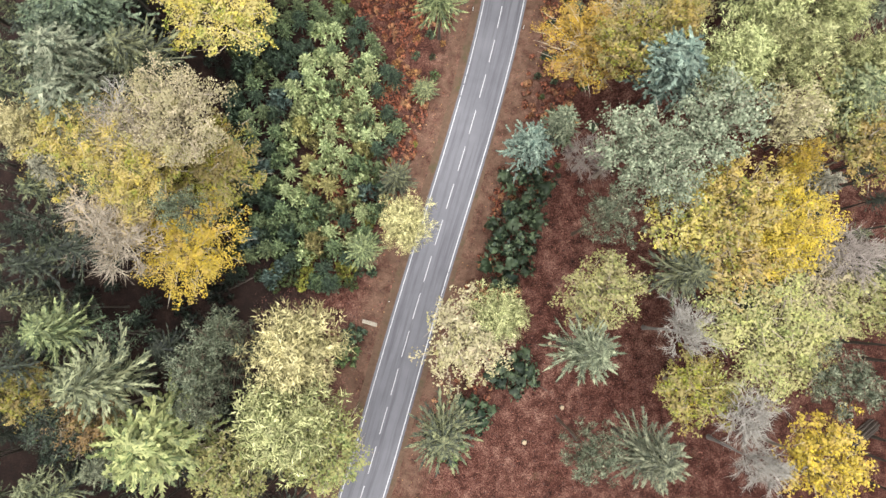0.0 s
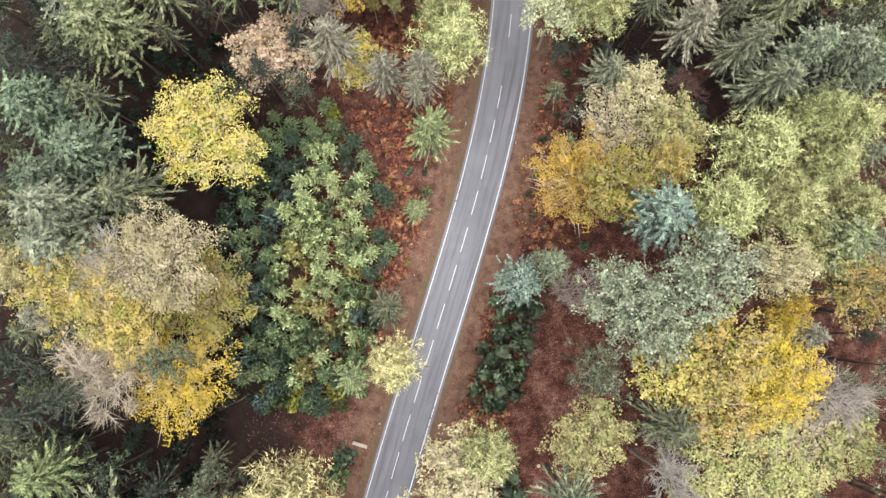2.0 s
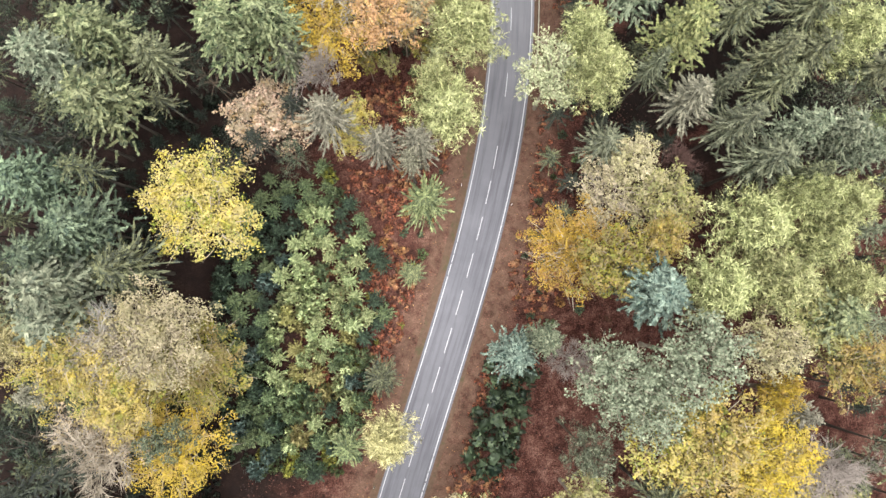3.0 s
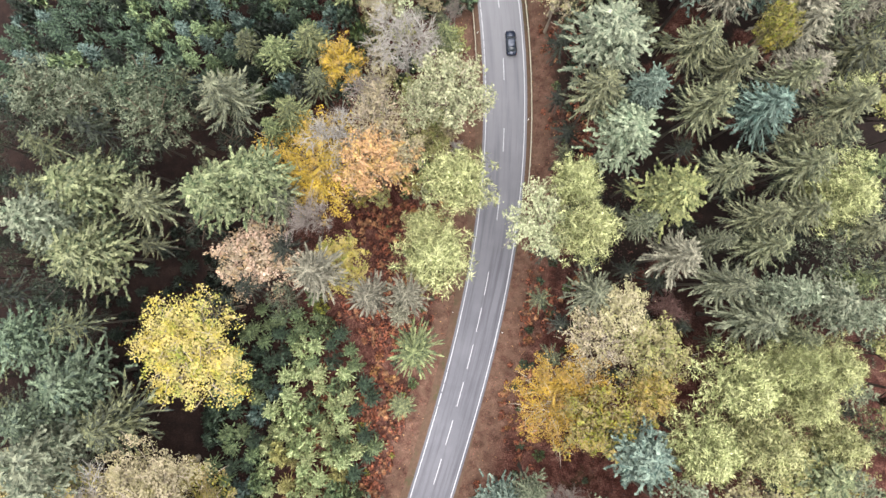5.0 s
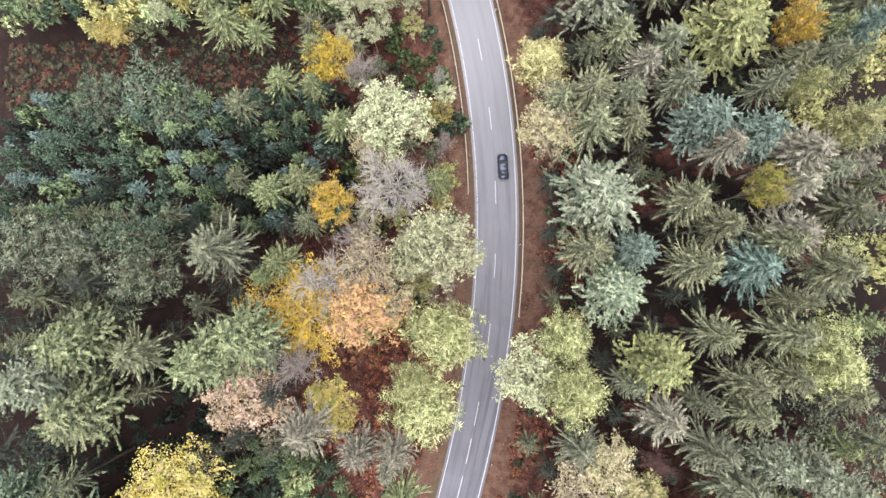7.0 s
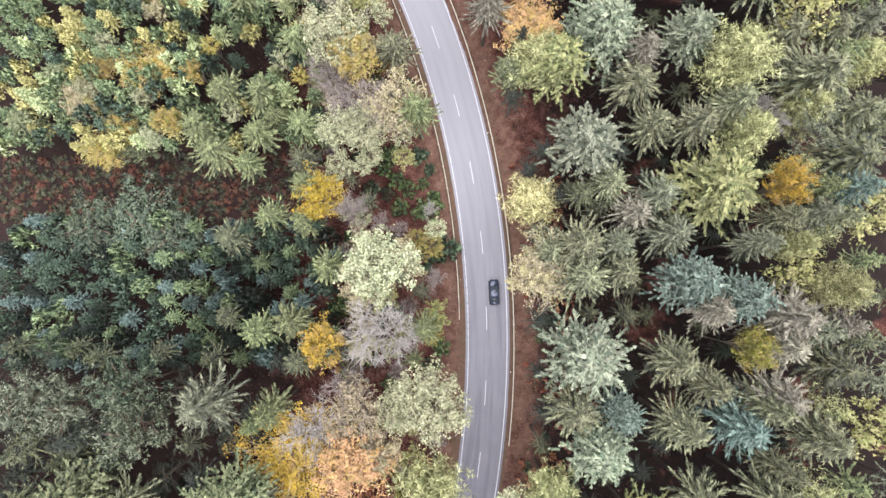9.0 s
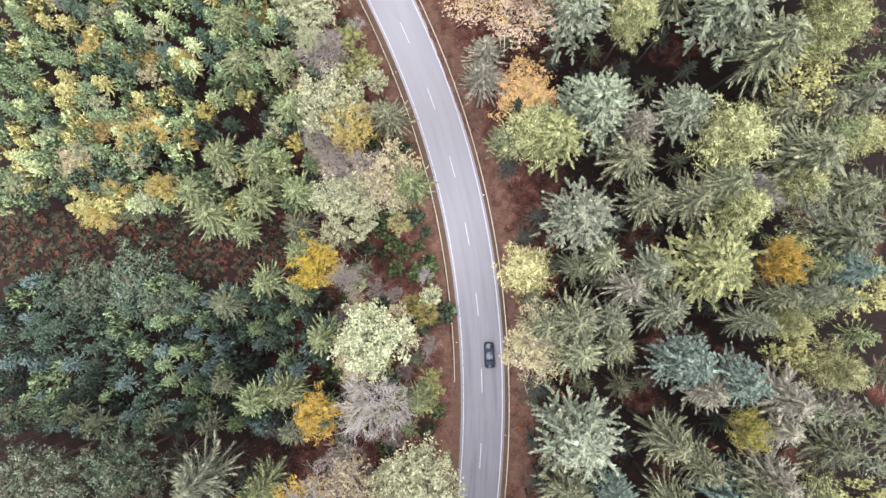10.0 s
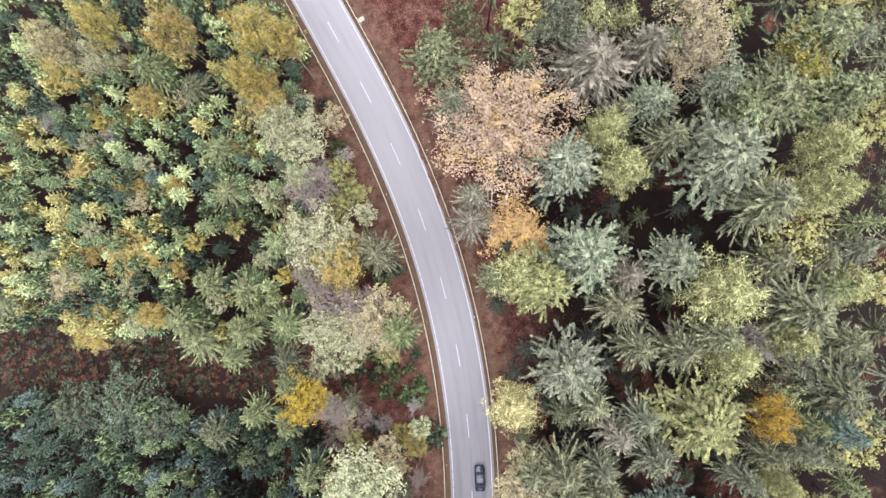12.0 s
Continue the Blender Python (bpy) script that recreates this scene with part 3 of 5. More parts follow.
def pine_parts(rng, spread_low=0.62, limbs=15, tufts=5, blades=52, tuft=0.68):
    """Needle cushions at the ends of limbs that form a rounded, broken crown; and the limbs."""
    crown, wood = Shape(), Shape()
    height, radius = 22.0, 3.4
    for i in range(limbs):
        u = i / (limbs - 1)
        z = height * (0.985 - (1 - spread_low) * u)
        az = i * 2.4 + rng.uniform(-0.4, 0.4)
        reach = radius * (0.26 + 0.74 * math.sin(min(1, u * 1.35 + 0.12) * math.pi * 0.5)) * rng.uniform(0.68, 1.15)
        end = np.array([math.cos(az) * reach, math.sin(az) * reach, z + 0.6 * (1 - u)])
        tube(wood, [np.array([0, 0, z - 1.2]), end * [0.5, 0.5, 1] - [0, 0, 0.5], end], [0.11, 0.07, 0.03], 4)
        for k in range(tufts):
            w = rng.uniform(0.3, 1.0) if k else 1.0
            c = np.array([0, 0, z - 0.4]) * (1 - w) + end * w + rng.normal(size=3) * [0.68, 0.68, 0.32]
            puff(crown, c, tuft * rng.uniform(0.6, 1.35), blades, rng, 0.62, 0.27, 0.068, 0)
    stem(wood, height * 0.95, 0.24, rng)
    return crown.done("pine_crown"), wood.done("pine_trunk")


def leaf_spray(shape, centre, way, length, width, count, size, rng):
    """Leaves along one side branch: a flattened, ragged spray that points its own way."""
    way = unit(np.asarray(way, float))
    side = unit(np.cross(way, [0, 0, 1.0]) + 1e-6)
    t = rng.uniform(-0.5, 0.5, (count, 1))
    p = centre + way * t * length + side * rng.normal(size=(count, 1)) * width * (0.55 - 0.5 * t) + np.array([0, 0, 1.0]) * rng.normal(size=(count, 1)) * width * 0.45
    n = unit(np.array([0, 0, 0.7]) + way * 0.3 + rng.normal(size=(count, 3)) * 0.55)
    a = unit(np.cross(n, rng.normal(size=(count, 3))))
    b = np.cross(n, a)
    s = size * rng.uniform(0.6, 1.4, (count, 1))
    v = np.stack([p - a * s * 0.8 - b * s * 0.4, p + a * s * 0.8 - b * s * 0.4, p + b * s], 1).reshape(-1, 3)
    soft = unit(n * 0.8 + unit(p - centre + [0, 0, 0.35]) * 0.7)
    shape.add(v, np.arange(3 * count).reshape(-1, 3), np.repeat(soft, 3, 0))


def broad_parts(rng, limbs=27, sprays=5, count=42, size=0.145, bare=0.0, wood_twigs=3):
    """A broad-leaved crown: limbs that spread and fork, each hung with sprays of leaves, some of them nearly bare; and the wood."""
    crown, wood, twigs = Shape(), Shape(), Shape()
    height, radius, depth = 18.0, 4.0, 8.0
    for i in range(limbs):
        u = (i + 0.5) / limbs
        th = math.acos(1 - 1.12 * u)
        az = i * 2.39996 + rng.uniform(-0.35, 0.35)
        rr = rng.uniform(0.62, 1.1)
        end = np.array([math.sin(th) * math.cos(az) * radius * rr, math.sin(th) * math.sin(az) * radius * rr, height - depth * 0.45 + depth * 0.45 * math.cos(th) * rng.uniform(0.85, 1.05)])
        foot = np.array([0, 0, height * rng.uniform(0.4, 0.62)])
        mid = foot * 0.45 + end * 0.55 + np.array([0, 0, 0.7]) + rng.normal(size=3) * 0.3
        tube(wood, [foot, mid, end], [0.12, 0.07, 0.02], 3)
        thin = 0.18 if rng.random() < bare else 1.0
        for k in range(sprays):
            t = 1.0 - 0.72 * (k / sprays) ** 0.9
            c = mid + (end - mid) * (t * 1.25 - 0.2) + rng.normal(size=3) * [0.8, 0.8, 0.4] * (0.5 if k == 0 else 1.0)
            way = (end - mid) * [1, 1, 0.4] + rng.normal(size=3) * [0.8, 0.8, 0.1]
            leaf_spray(crown, c, way, radius * rng.uniform(0.34, 0.6), radius * rng.uniform(0.13, 0.22), max(4, int(count * thin * rng.uniform(0.7, 1.3))), size, rng)
            if k < (wood_twigs if thin == 1 else sprays):
                e = unit(way + np.array([0, 0, 0.25])) * radius * 0.2
                w = unit(np.cross(e, [0.2, 0.3, 1.0])) * 0.035
                for q in range(1 if thin == 1 else 3):
                    g = c + rng.normal(size=3) * 0.35
                    twigs.add([g - e - w, g - e + w, g + e * rng.uniform(0.8, 1.5)], [(0, 1, 2)])
    stem(wood, height * 0.72, 0.26, rng)
    return crown.done("leaf_crown"), wood.done("broadleaf_trunk"), twigs.done("leaf_twigs")


def bare_limbs(rng):
    """Leafless limbs that fork and fork again into fine twigs."""
    s, trunk = Shape(), Shape()
    height, radius = 18.0, 4.0

    def fork(p, d, ln, r, depth):
        d = unit(d)
        mid = p + d * ln * 0.5 + rng.normal(size=3) * ln * 0.06
        end = p + d * ln + rng.normal(size=3) * ln * 0.05
        if depth > 0:
            tube(s, [p, mid, end], [r, r * 0.8, r * 0.6], 3)
            for k in range((9, 5, 3)[depth - 1]):
                q = p + (end - p) * rng.uniform(0.45, 1.0)
                side = unit(np.cross(d, rng.normal(size=3)))
                fork(q, d * 0.75 + side * rng.uniform(0.45, 0.95) + [0, 0, 0.18], ln * rng.uniform(0.55, 0.75), r * 0.62, depth - 1)
        else:
            end = p + (end - p) * rng.uniform(1.0, 2.0)
            w = unit(np.cross(d, rng.normal(size=3))) * r * 1.35
            s.add([p - w, p + w, end], [(0, 1, 2)])

    for k in range(12):
        az = k * 2.4 + rng.uniform(-0.3, 0.3)
        lean = rng.uniform(0.35, 1.0)
        z = height * rng.uniform(0.45, 0.72)
        fork(np.array([0, 0, z]), np.array([math.cos(az) * lean, math.sin(az) * lean, 1.0]), radius * rng.uniform(0.55, 0.8), 0.08, 3)
    stem(trunk, height * 0.74, 0.24, rng)
    return trunk.done("bare_trunk"), s.done("bare_branches")


def bush_crown(rng, lobes=12, count=30):
    s = Shape()
    for i in range(lobes):
        az, rr = i * 2.4, math.sqrt((i + 0.4) / lobes)
        c = np.array([math.cos(az) * rr * 0.75, math.sin(az) * rr * 0.75, 0.66 - 0.34 * rr * rr + rng.normal() * 0.08])
        puff(s, c, 0.3 * rng.uniform(0.7, 1.3), count, rng, 0.85, 0.1, 0.055, 0.6)
    return s.done("bush_crown")


def young_crown(rng, tufts=14, blades=34):
    """A young pine: whorls of upright needle candles."""
    s = Shape()
    puff(s, np.array([0, 0, 0.88]), 0.24, blades + 6, rng, 0.9, 0.2, 0.06, 0)
    for i in range(tufts):
        u = (i + 0.5) / tufts
        az = i * 2.4 + rng.uniform(-0.3, 0.3)
        rr = 0.24 + 0.56 * u * rng.uniform(0.8, 1.2)
        puff(s, np.array([math.cos(az) * rr, math.sin(az) * rr, 0.82 - 0.52 * u + rng.normal() * 0.03]), 0.24 * rng.uniform(0.75, 1.25), blades, rng, 0.8, 0.2, 0.06, 0)
    return s.done("young_crown")


gen = np.random.default_rng(11)
SPRUCE = [spruce_crown(gen, 13, low=0.57, density=9, feather=0.22, wide=0.12) for _ in range(4)] + [spruce_crown(gen, 11, density=9, low=0.63, feather=0.24, wide=0.12, droop=0.3) for _ in range(3)]
FIR = [fir_crown(gen) for _ in range(4)]
LARCH = [larch_crown(gen) for _ in range(3)]
PINE = [pine_parts(gen, *a) for a in ((0.68, 20, 5), (0.72, 21, 5), (0.75, 19, 5), (0.66, 23, 4))]
BROAD = [broad_parts(gen) for _ in range(5)]
BROAD_BIG = [broad_parts(gen, 30, 5, 100, 0.09, bare=0.08, wood_twigs=3) for _ in range(3)]
SPARSE = [broad_parts(gen, bare=0.4, count=42) for _ in range(3)]
BARE = [bare_limbs(gen) for _ in range(3)]
BUSH = [bush_crown(gen) for _ in range(4)]
YOUNG = [young_crown(gen) for _ in range(5)]
YOUNG_LOW = [young_crown(gen, 12, 26) for _ in range(4)]
TIER = [spruce_crown(gen, 7, 1.0, 1.0, low=0.4, density=8, twigs=6, rise=0.12, wide=0.22, feather=0.25, droop=0.06, hang=0.15, ragged=0.2) for _ in range(5)]
SPRUCE_LOW = [spruce_crown(gen, 7, low=0.66, density=7, twigs=5, wide=0.14, feather=0.24) for _ in range(3)]
LARCH_LOW = [larch_crown(gen, 7, 7, 3, 14) for _ in range(2)]
PINE_LOW = [pine_parts(gen, 0.72, 14, 4, 32, 0.9) for _ in range(3)]
BROAD_LOW = [broad_parts(gen, 16, 3, 34, 0.22, wood_twigs=1) for _ in range(4)]
TRUNK = [stem(Shape(), 22.0, 0.26, gen).done("trunk") for _ in range(4)]

KIND_WORDS = {
    "spruce": ("spruce_tree", "spruce", {"deep": "shade-darkened green", "olive": "olive-green", "grey": "grey-green", "dark": "dark green", "blue": "blue-green", "pale": "pale yellowish", "green": "fresh green"},
               "tall {} spruce with drooping tiered branches"),
    "pine": ("pine_tree", "pine tree", {"deep": "shade-darkened green", "grey": "grey-green", "green": "mid-green", "blue": "blue-green", "pale": "pale green", "dark": "dark green", "lime": "yellow-green"},
             "tall {} pine with tufted crown and bare trunk"),
    "fir": ("fir_tree", "fir tree", {"grey": "grey-green", "green": "mid-green", "blue": "blue-green", "pale": "pale green", "dark": "dark green", "deep": "shade-darkened green", "lime": "yellow-green"},
            "tall {} fir with broad flat sprays of needles"),
    "larch": ("larch_tree", "larch", {"lime": "yellow-green", "pale": "pale straw-yellow"}, "{} larch with feathery soft needles in autumn"),
    "broadleaf": ("broadleaf_tree", "tree", {"yellow": "yellow", "gold": "golden", "bright": "bright lemon-yellow", "orange": "orange-gold", "tan": "faded tan", "lime": "yellow-green",
                  "green": "light green", "olive": "olive-gold", "pink": "pale salmon-pink", "pale": "pale green", "rust": "rust-brown", "grey": "silvery grey", "sage": "pale grey-green", "pinkgold": "pinkish gold"},
                  "broad-leaved tree with {} autumn foliage"),
    "bare": ("bare_tree", "bare tree", {"grey": "grey", "white": "whitish", "pink": "pinkish grey", "tan": "tan", "red": "reddish"}, "leafless tree with fine {} branches and twigs"),
    "bush": ("bush", "bush", {"dark": "dark green", "green": "green", "lime": "yellow-green", "rust": "rust-brown"}, "low {} leafy bush on the forest floor"),
    "young": ("young_pine", "young pine", {"light": "light green", "green": "green", "dark": "dark green", "deep": "shade-darkened green", "blue": "bluish", "yellow": "yellowing"}, "small {} bushy pine in a dense young plantation"),
    "tier": ("young_spruce", "young spruce", {"light": "light green", "green": "green", "dark": "dark green", "deep": "shade-darkened green", "blue": "bluish", "yellow": "yellowing"}, "small {} spruce in a dense young plantation"),
}
pick = random.Random(5)


def thing(kind, tint, x, y, z, where=""):
    name, category, words, text = KIND_WORDS[kind]
    ob = new(name)
    ob.empty_display_size = 0.5
    ob.matrix_world = pose(x, y, z, 0, 0, pick.uniform(0, 360))
    return tagged(ob, text.format(words[tint]) + where, category, name + "s of the forest")


def grow(kind, tint, x, y, top, radius, fine=True):
    """A tree that stands on the ground at x, y and reaches up to the height top, with the given crown radius."""
    z = float(land(x, y)) - 0.05
    h = max(1.2, top - z)
    ob = thing(kind, tint, x, y, z, " by the road" if kind != "pine" and abs(x - float(middle(y))) < 11 else "")
    leaf = LEAF.get((kind, tint))
    base_r, base_h, bark, limbs, crown, boughs = 3.4, 22.0, "grey", None, None, None
    if kind == "spruce":
        crown = pick.choice(SPRUCE if fine else SPRUCE_LOW)
    elif kind == "larch":
        crown = pick.choice(LARCH if fine else LARCH_LOW)
    elif kind == "fir":
        crown, leaf = pick.choice(FIR), LEAF["pine", tint]
    elif kind == "pine":
        crown, limbs = pick.choice(PINE if fine else PINE_LOW)
        bark = "pine"
    elif kind == "broadleaf":
        crown, limbs, boughs = pick.choice(BROAD_LOW if not fine else BROAD_BIG if radius > 5.7 else SPARSE if tint in ("tan", "pinkgold") and pick.random() < 0.5 else BROAD)
        base_r, base_h, bark = 4.0, 18.0, "tan"
    elif kind == "bare":
        (limbs, boughs), bark = pick.choice(BARE), "white" if tint == "grey" else tint
        base_r, base_h = 4.0, 18.0
    if kind in ("spruce", "fir"):
        base_r = 3.05
    k, v = radius / base_r, h / base_h
    if boughs:
        part("twig_crown", boughs, BARK[bark], ob).scale = (k, k, v)
    if crown:
        part("crown", crown, leaf, ob).scale = (k * pick.uniform(0.92, 1.08), k * pick.uniform(0.92, 1.08), v)
    if limbs:
        part("trunk", limbs, BARK[bark], ob).scale = (k, k, v)
    else:
        girth = 0.5 + 0.5 * h / 22
        part("trunk", pick.choice(TRUNK), BARK[bark], ob).scale = (girth, girth, h / 22 * 0.97)
    return ob


def shrub(tint, x, y, top, radius):
    z = float(land(x, y)) - 0.05
    ob = thing("bush", tint, x, y, z)
    part("foliage", pick.choice(BUSH), LEAF["bush", tint], ob).scale = (radius, radius, max(0.6, top - z))
    part("stem", pick.choice(TRUNK), BARK["grey"], ob).scale = (0.2, 0.2, max(0.6, top - z) * 0.6 / 22)
    return ob


STAND = {}


def stand(name, mat, me, x, y, z, r, h, a):
    """Keeps a tree of a far stand for joining."""
    STAND.setdefault(name, {}).setdefault(mat.name, []).append((me, x, y, z, r, h, a))


def sapling(tint, x, y, h, radius, tier=False):
    """A young conifer; those far from the road go into one joined stand."""
    z = float(land(x, y)) - 0.05
    me = pick.choice(TIER if tier else YOUNG)
    deep = min(h, (3.4 if tier else 2.4) * radius)
    if x < FAR_STAND or y > 82:
        if not tier:
            me = pick.choice(YOUNG_LOW)
        stand("conifer_stand", LEAF["young", tint], me, x, y, z + h - deep, radius, deep, pick.uniform(0, 6.28))
        return
    ob = thing("tier" if tier else "young", tint, x, y, z)
    crown = part("crown", me, LEAF["young", tint], ob)
    crown.scale, crown.location = (radius, radius, deep), (0, 0, h - deep)
    part("trunk", pick.choice(TRUNK), BARK["grey"], ob).scale = (0.3, 0.3, h * 0.9 / 22)


def far_tree(kind, tint, x, y, top, radius):
    """A tree of the outer forest, for the joined stand."""
    z = float(land(x, y)) - 0.05
    h, a = top - z, pick.uniform(0, 6.28)
    me = pick.choice({"spruce": SPRUCE_LOW, "larch": LARCH_LOW, "pine": PINE_LOW, "broadleaf": BROAD_LOW}[kind])
    limbs = None
    if kind in ("pine", "broadleaf"):
        me, limbs = me[:2]
    k, v = (radius / 4.0, h / 18.0) if kind == "broadleaf" else (radius / 3.4, h / 22.0)
    stand("outer_forest", LEAF[kind, tint], me, x, y, z, k, v, a)
    stand("outer_forest", BARK["grey"], limbs or TRUNK[0], x, y, z, k if limbs else 0.8, v, a)


def join_stand(name, label, category):
    s, slots = Shape(), []
    mats = sorted(STAND[name])
    for i, key in enumerate(mats):
        for me, x, y, z, r, h, a in STAND[name][key]:
            v = np.empty(len(me.vertices) * 3)
            me.vertices.foreach_get("co", v)
            v = v.reshape(-1, 3) * [r, r, h]
            v = np.stack([v[:, 0] * math.cos(a) - v[:, 1] * math.sin(a) + x, v[:, 0] * math.sin(a) + v[:, 1] * math.cos(a) + y, v[:, 2] + z], 1)
            f = np.empty(len(me.polygons) * 3, int)
            me.polygons.foreach_get("vertices", f)
            n = np.empty(len(me.polygons) * 9)
            me.corner_normals.foreach_get("vector", n)
            w = np.zeros((len(me.vertices), 3))
            w[f] = n.reshape(-1, 3)
            w = np.stack([w[:, 0] * math.cos(a) - w[:, 1] * math.sin(a), w[:, 0] * math.sin(a) + w[:, 1] * math.cos(a), w[:, 2]], 1)
            s.add(v, f, w)
            slots += [i] * len(me.polygons)
    me = mesh(name, np.concatenate(s.v), np.concatenate(s.f), [bpy.data.materials[k] for k in mats])
    me.polygons.foreach_set("material_index", slots)
    me.shade_smooth()
    me.normals_split_custom_set_from_vertices([tuple(n) for n in unit(np.concatenate(s.soft)).tolist()])
    tagged(new(name, me), label, category, kind="stuff")


FAR_STAND = -41.0


# ---- the forest, tree by tree ----
grow("bare", "grey", 34.2, -80.8, 21.0, 5.0)
grow("bare", "grey", 34.0, -75.0, 19.7, 5.5)
grow("bare", "grey", 25.4, -64.4, 21.3, 5.0)
grow("bare", "pink", 49.0, -54.1, 17.8, 6.8)
grow("bare", "tan", -47.7, -51.3, 21.6, 6.5)
grow("bare", "pink", -51.0, -45.0, 19.0, 5.5)
grow("bare", "pink", 15.8, -39.6, 14.6, 4.2)
grow("bare", "tan", -44.4, -37.1, 22.9, 5.2)
grow("bare", "white", -47.6, -36.6, 22.5, 5.5)
grow("bare", "red", 31.0, -10.8, 16.8, 3.3)
grow("bare", "pink", -19.8, 2.1, 16.5, 4.3)
grow("bare", "grey", -16.5, 14.6, 16.0, 5.2)
grow("bare", "pink", -11.7, 21.2, 15.6, 3.5)
grow("bare", "grey", -6.7, 28.7, 18.0, 6.5)
grow("bare", "pink", -12.1, 47.9, 9.7, 3.9)
grow("bare", "grey", 49.4, 61.0, 21.2, 3.6)
grow("bare", "pink", -12.2, 64.2, 10.5, 5.0)
grow("bare", "pink", -7.2, 65.2, 14.1, 4.2)
grow("bare", "pink", -16.4, 70.8, 9.7, 4.8)
grow("bare", "pink", -12.3, 83.3, 2.4, 2.9)
grow("bare", "pink", -16.1, 84.0, 11.9, 4.6)
grow("broadleaf", "gold", 41.7, -80.9, 21.2, 5.5)
grow("broadleaf", "green", -31.6, -79.7, 21.2, 5.2)
grow("broadleaf", "green", -20.6, -77.8, 20.2, 5.6)
grow("broadleaf", "rust", -48.5, -73.0, 23.5, 3.9)
grow("broadleaf", "lime", 28.2, -72.1, 16.0, 5.1)
grow("broadleaf", "lime", -59.1, -70.5, 18.9, 3.8)
grow("broadleaf", "olive", 36.4, -65.4, 20.4, 7.8)
grow("broadleaf", "tan", -2.3, -64.9, 16.1, 5.5)
grow("broadleaf", "olive", 15.5, -59.0, 19.5, 4.9)
grow("broadleaf", "tan", 46.0, -58.4, 15.2, 5.6)
grow("broadleaf", "yellow", 31.9, -54.8, 21.1, 5.6)
grow("broadleaf", "gold", -39.9, -51.3, 13.8, 6.1)
grow("broadleaf", "gold", 39.0, -50.9, 22.6, 5.8)
grow("broadleaf", "yellow", 27.6, -49.8, 21.8, 5.5)
grow("broadleaf", "yellow", 32.1, -48.0, 25.0, 5.3)
grow("broadleaf", "pinkgold", -49.5, -47.5, 16.7, 5.3)
grow("broadleaf", "gold", 40.3, -43.1, 23.7, 2.5)
grow("broadleaf", "yellow", -44.8, -41.9, 21.1, 5.9)
grow("broadleaf", "lime", -37.7, -40.2, 13.2, 6.8)
grow("broadleaf", "yellow", -51.9, -38.1, 21.9, 6.4)
grow("broadleaf", "olive", 54.4, -37.4, 14.6, 4.8)
grow("broadleaf", "tan", 39.5, -37.3, 24.7, 3.9)
grow("broadleaf", "tan", -40.1, -35.3, 22.5, 6.6)
grow("broadleaf", "lime", 20.6, -26.1, 21.2, 4.8)
grow("broadleaf", "gold", 16.1, -23.9, 16.6, 5.9)
grow("broadleaf", "yellow", 27.1, -23.0, 20.8, 3.3)
grow("broadleaf", "yellow", -36.5, -17.0, 16.0, 7.6)
grow("larch", "lime", 43.9, -18.2, 28.4, 3.5)
grow("broadleaf", "olive", 29.2, -17.7, 17.0, 4.8)
grow("broadleaf", "tan", 21.2, -16.3, 15.1, 4.9)
grow("broadleaf", "tan", 24.7, -11.5, 16.9, 3.8)
grow("broadleaf", "yellow", -16.3, -4.5, 10.2, 4.0)
grow("broadleaf", "pink", -28.8, -3.4, 12.0, 5.6)
grow("broadleaf", "pale", 13.2, 1.0, 17.7, 4.8)
grow("broadleaf", "orange", -10.7, 9.7, 17.5, 4.6)
grow("broadleaf", "gold", -20.6, 10.4, 13.3, 7.0)
grow("broadleaf", "tan", -6.8, 11.5, 15.7, 3.3)
grow("broadleaf", "olive", -2.6, 14.9, 7.3, 2.8)
grow("broadleaf", "tan", -10.4, 17.1, 15.9, 4.3)
grow("broadleaf", "pale", -3.5, 18.5, 17.6, 3.2)
grow("broadleaf", "pale", 1.2, 19.5, 20.8, 5.2)
grow("broadleaf", "gold", -16.6, 26.6, 10.8, 3.6)
grow("broadleaf", "lime", 45.8, 27.7, 22.5, 2.5)
grow("broadleaf", "tan", -10.5, 36.5, 12.9, 3.5)
grow("broadleaf", "tan", 17.3, 36.9, 15.0, 4.4)
grow("broadleaf", "tan", 18.0, 39.8, 14.6, 4.4)
grow("broadleaf", "pale", -7.6, 39.3, 16.6, 4.9)
grow("broadleaf", "bright", -17.5, 50.2, 9.9, 3.7)
grow("broadleaf", "gold", 51.5, 50.9, 21.3, 3.1)
grow("broadleaf", "yellow", -57.3, 58.9, -0.7, 2.8)
grow("broadleaf", "pale", -48.0, 61.2, 2.1, 1.9)
grow("broadleaf", "pale", -14.4, 61.2, 8.4, 3.3)
grow("broadleaf", "pale", -10.1, 61.3, 10.0, 3.8)
grow("broadleaf", "yellow", -43.9, 63.3, 5.6, 2.4)
grow("broadleaf", "yellow", -53.7, 63.3, 1.2, 2.9)
grow("broadleaf", "tan", -5.4, 63.6, 15.0, 4.6)
grow("broadleaf", "tan", -62.4, 68.1, 0.2, 3.4)
grow("fir", "lime", 19.7, 69.4, 18.7, 5.1)
grow("fir", "green", 13.2, 69.9, 11.2, 3.2)
grow("larch", "lime", 17.0, 70.5, 15.6, 5.3)
grow("broadleaf", "yellow", -12.1, 72.3, 11.9, 3.6)
grow("broadleaf", "yellow", -49.0, 72.9, 2.4, 4.5)
grow("broadleaf", "yellow", -58.2, 73.4, 1.1, 3.2)
grow("broadleaf", "orange", 17.5, 75.7, 10.2, 4.2)
grow("broadleaf", "pale", -14.8, 76.3, 12.1, 4.6)
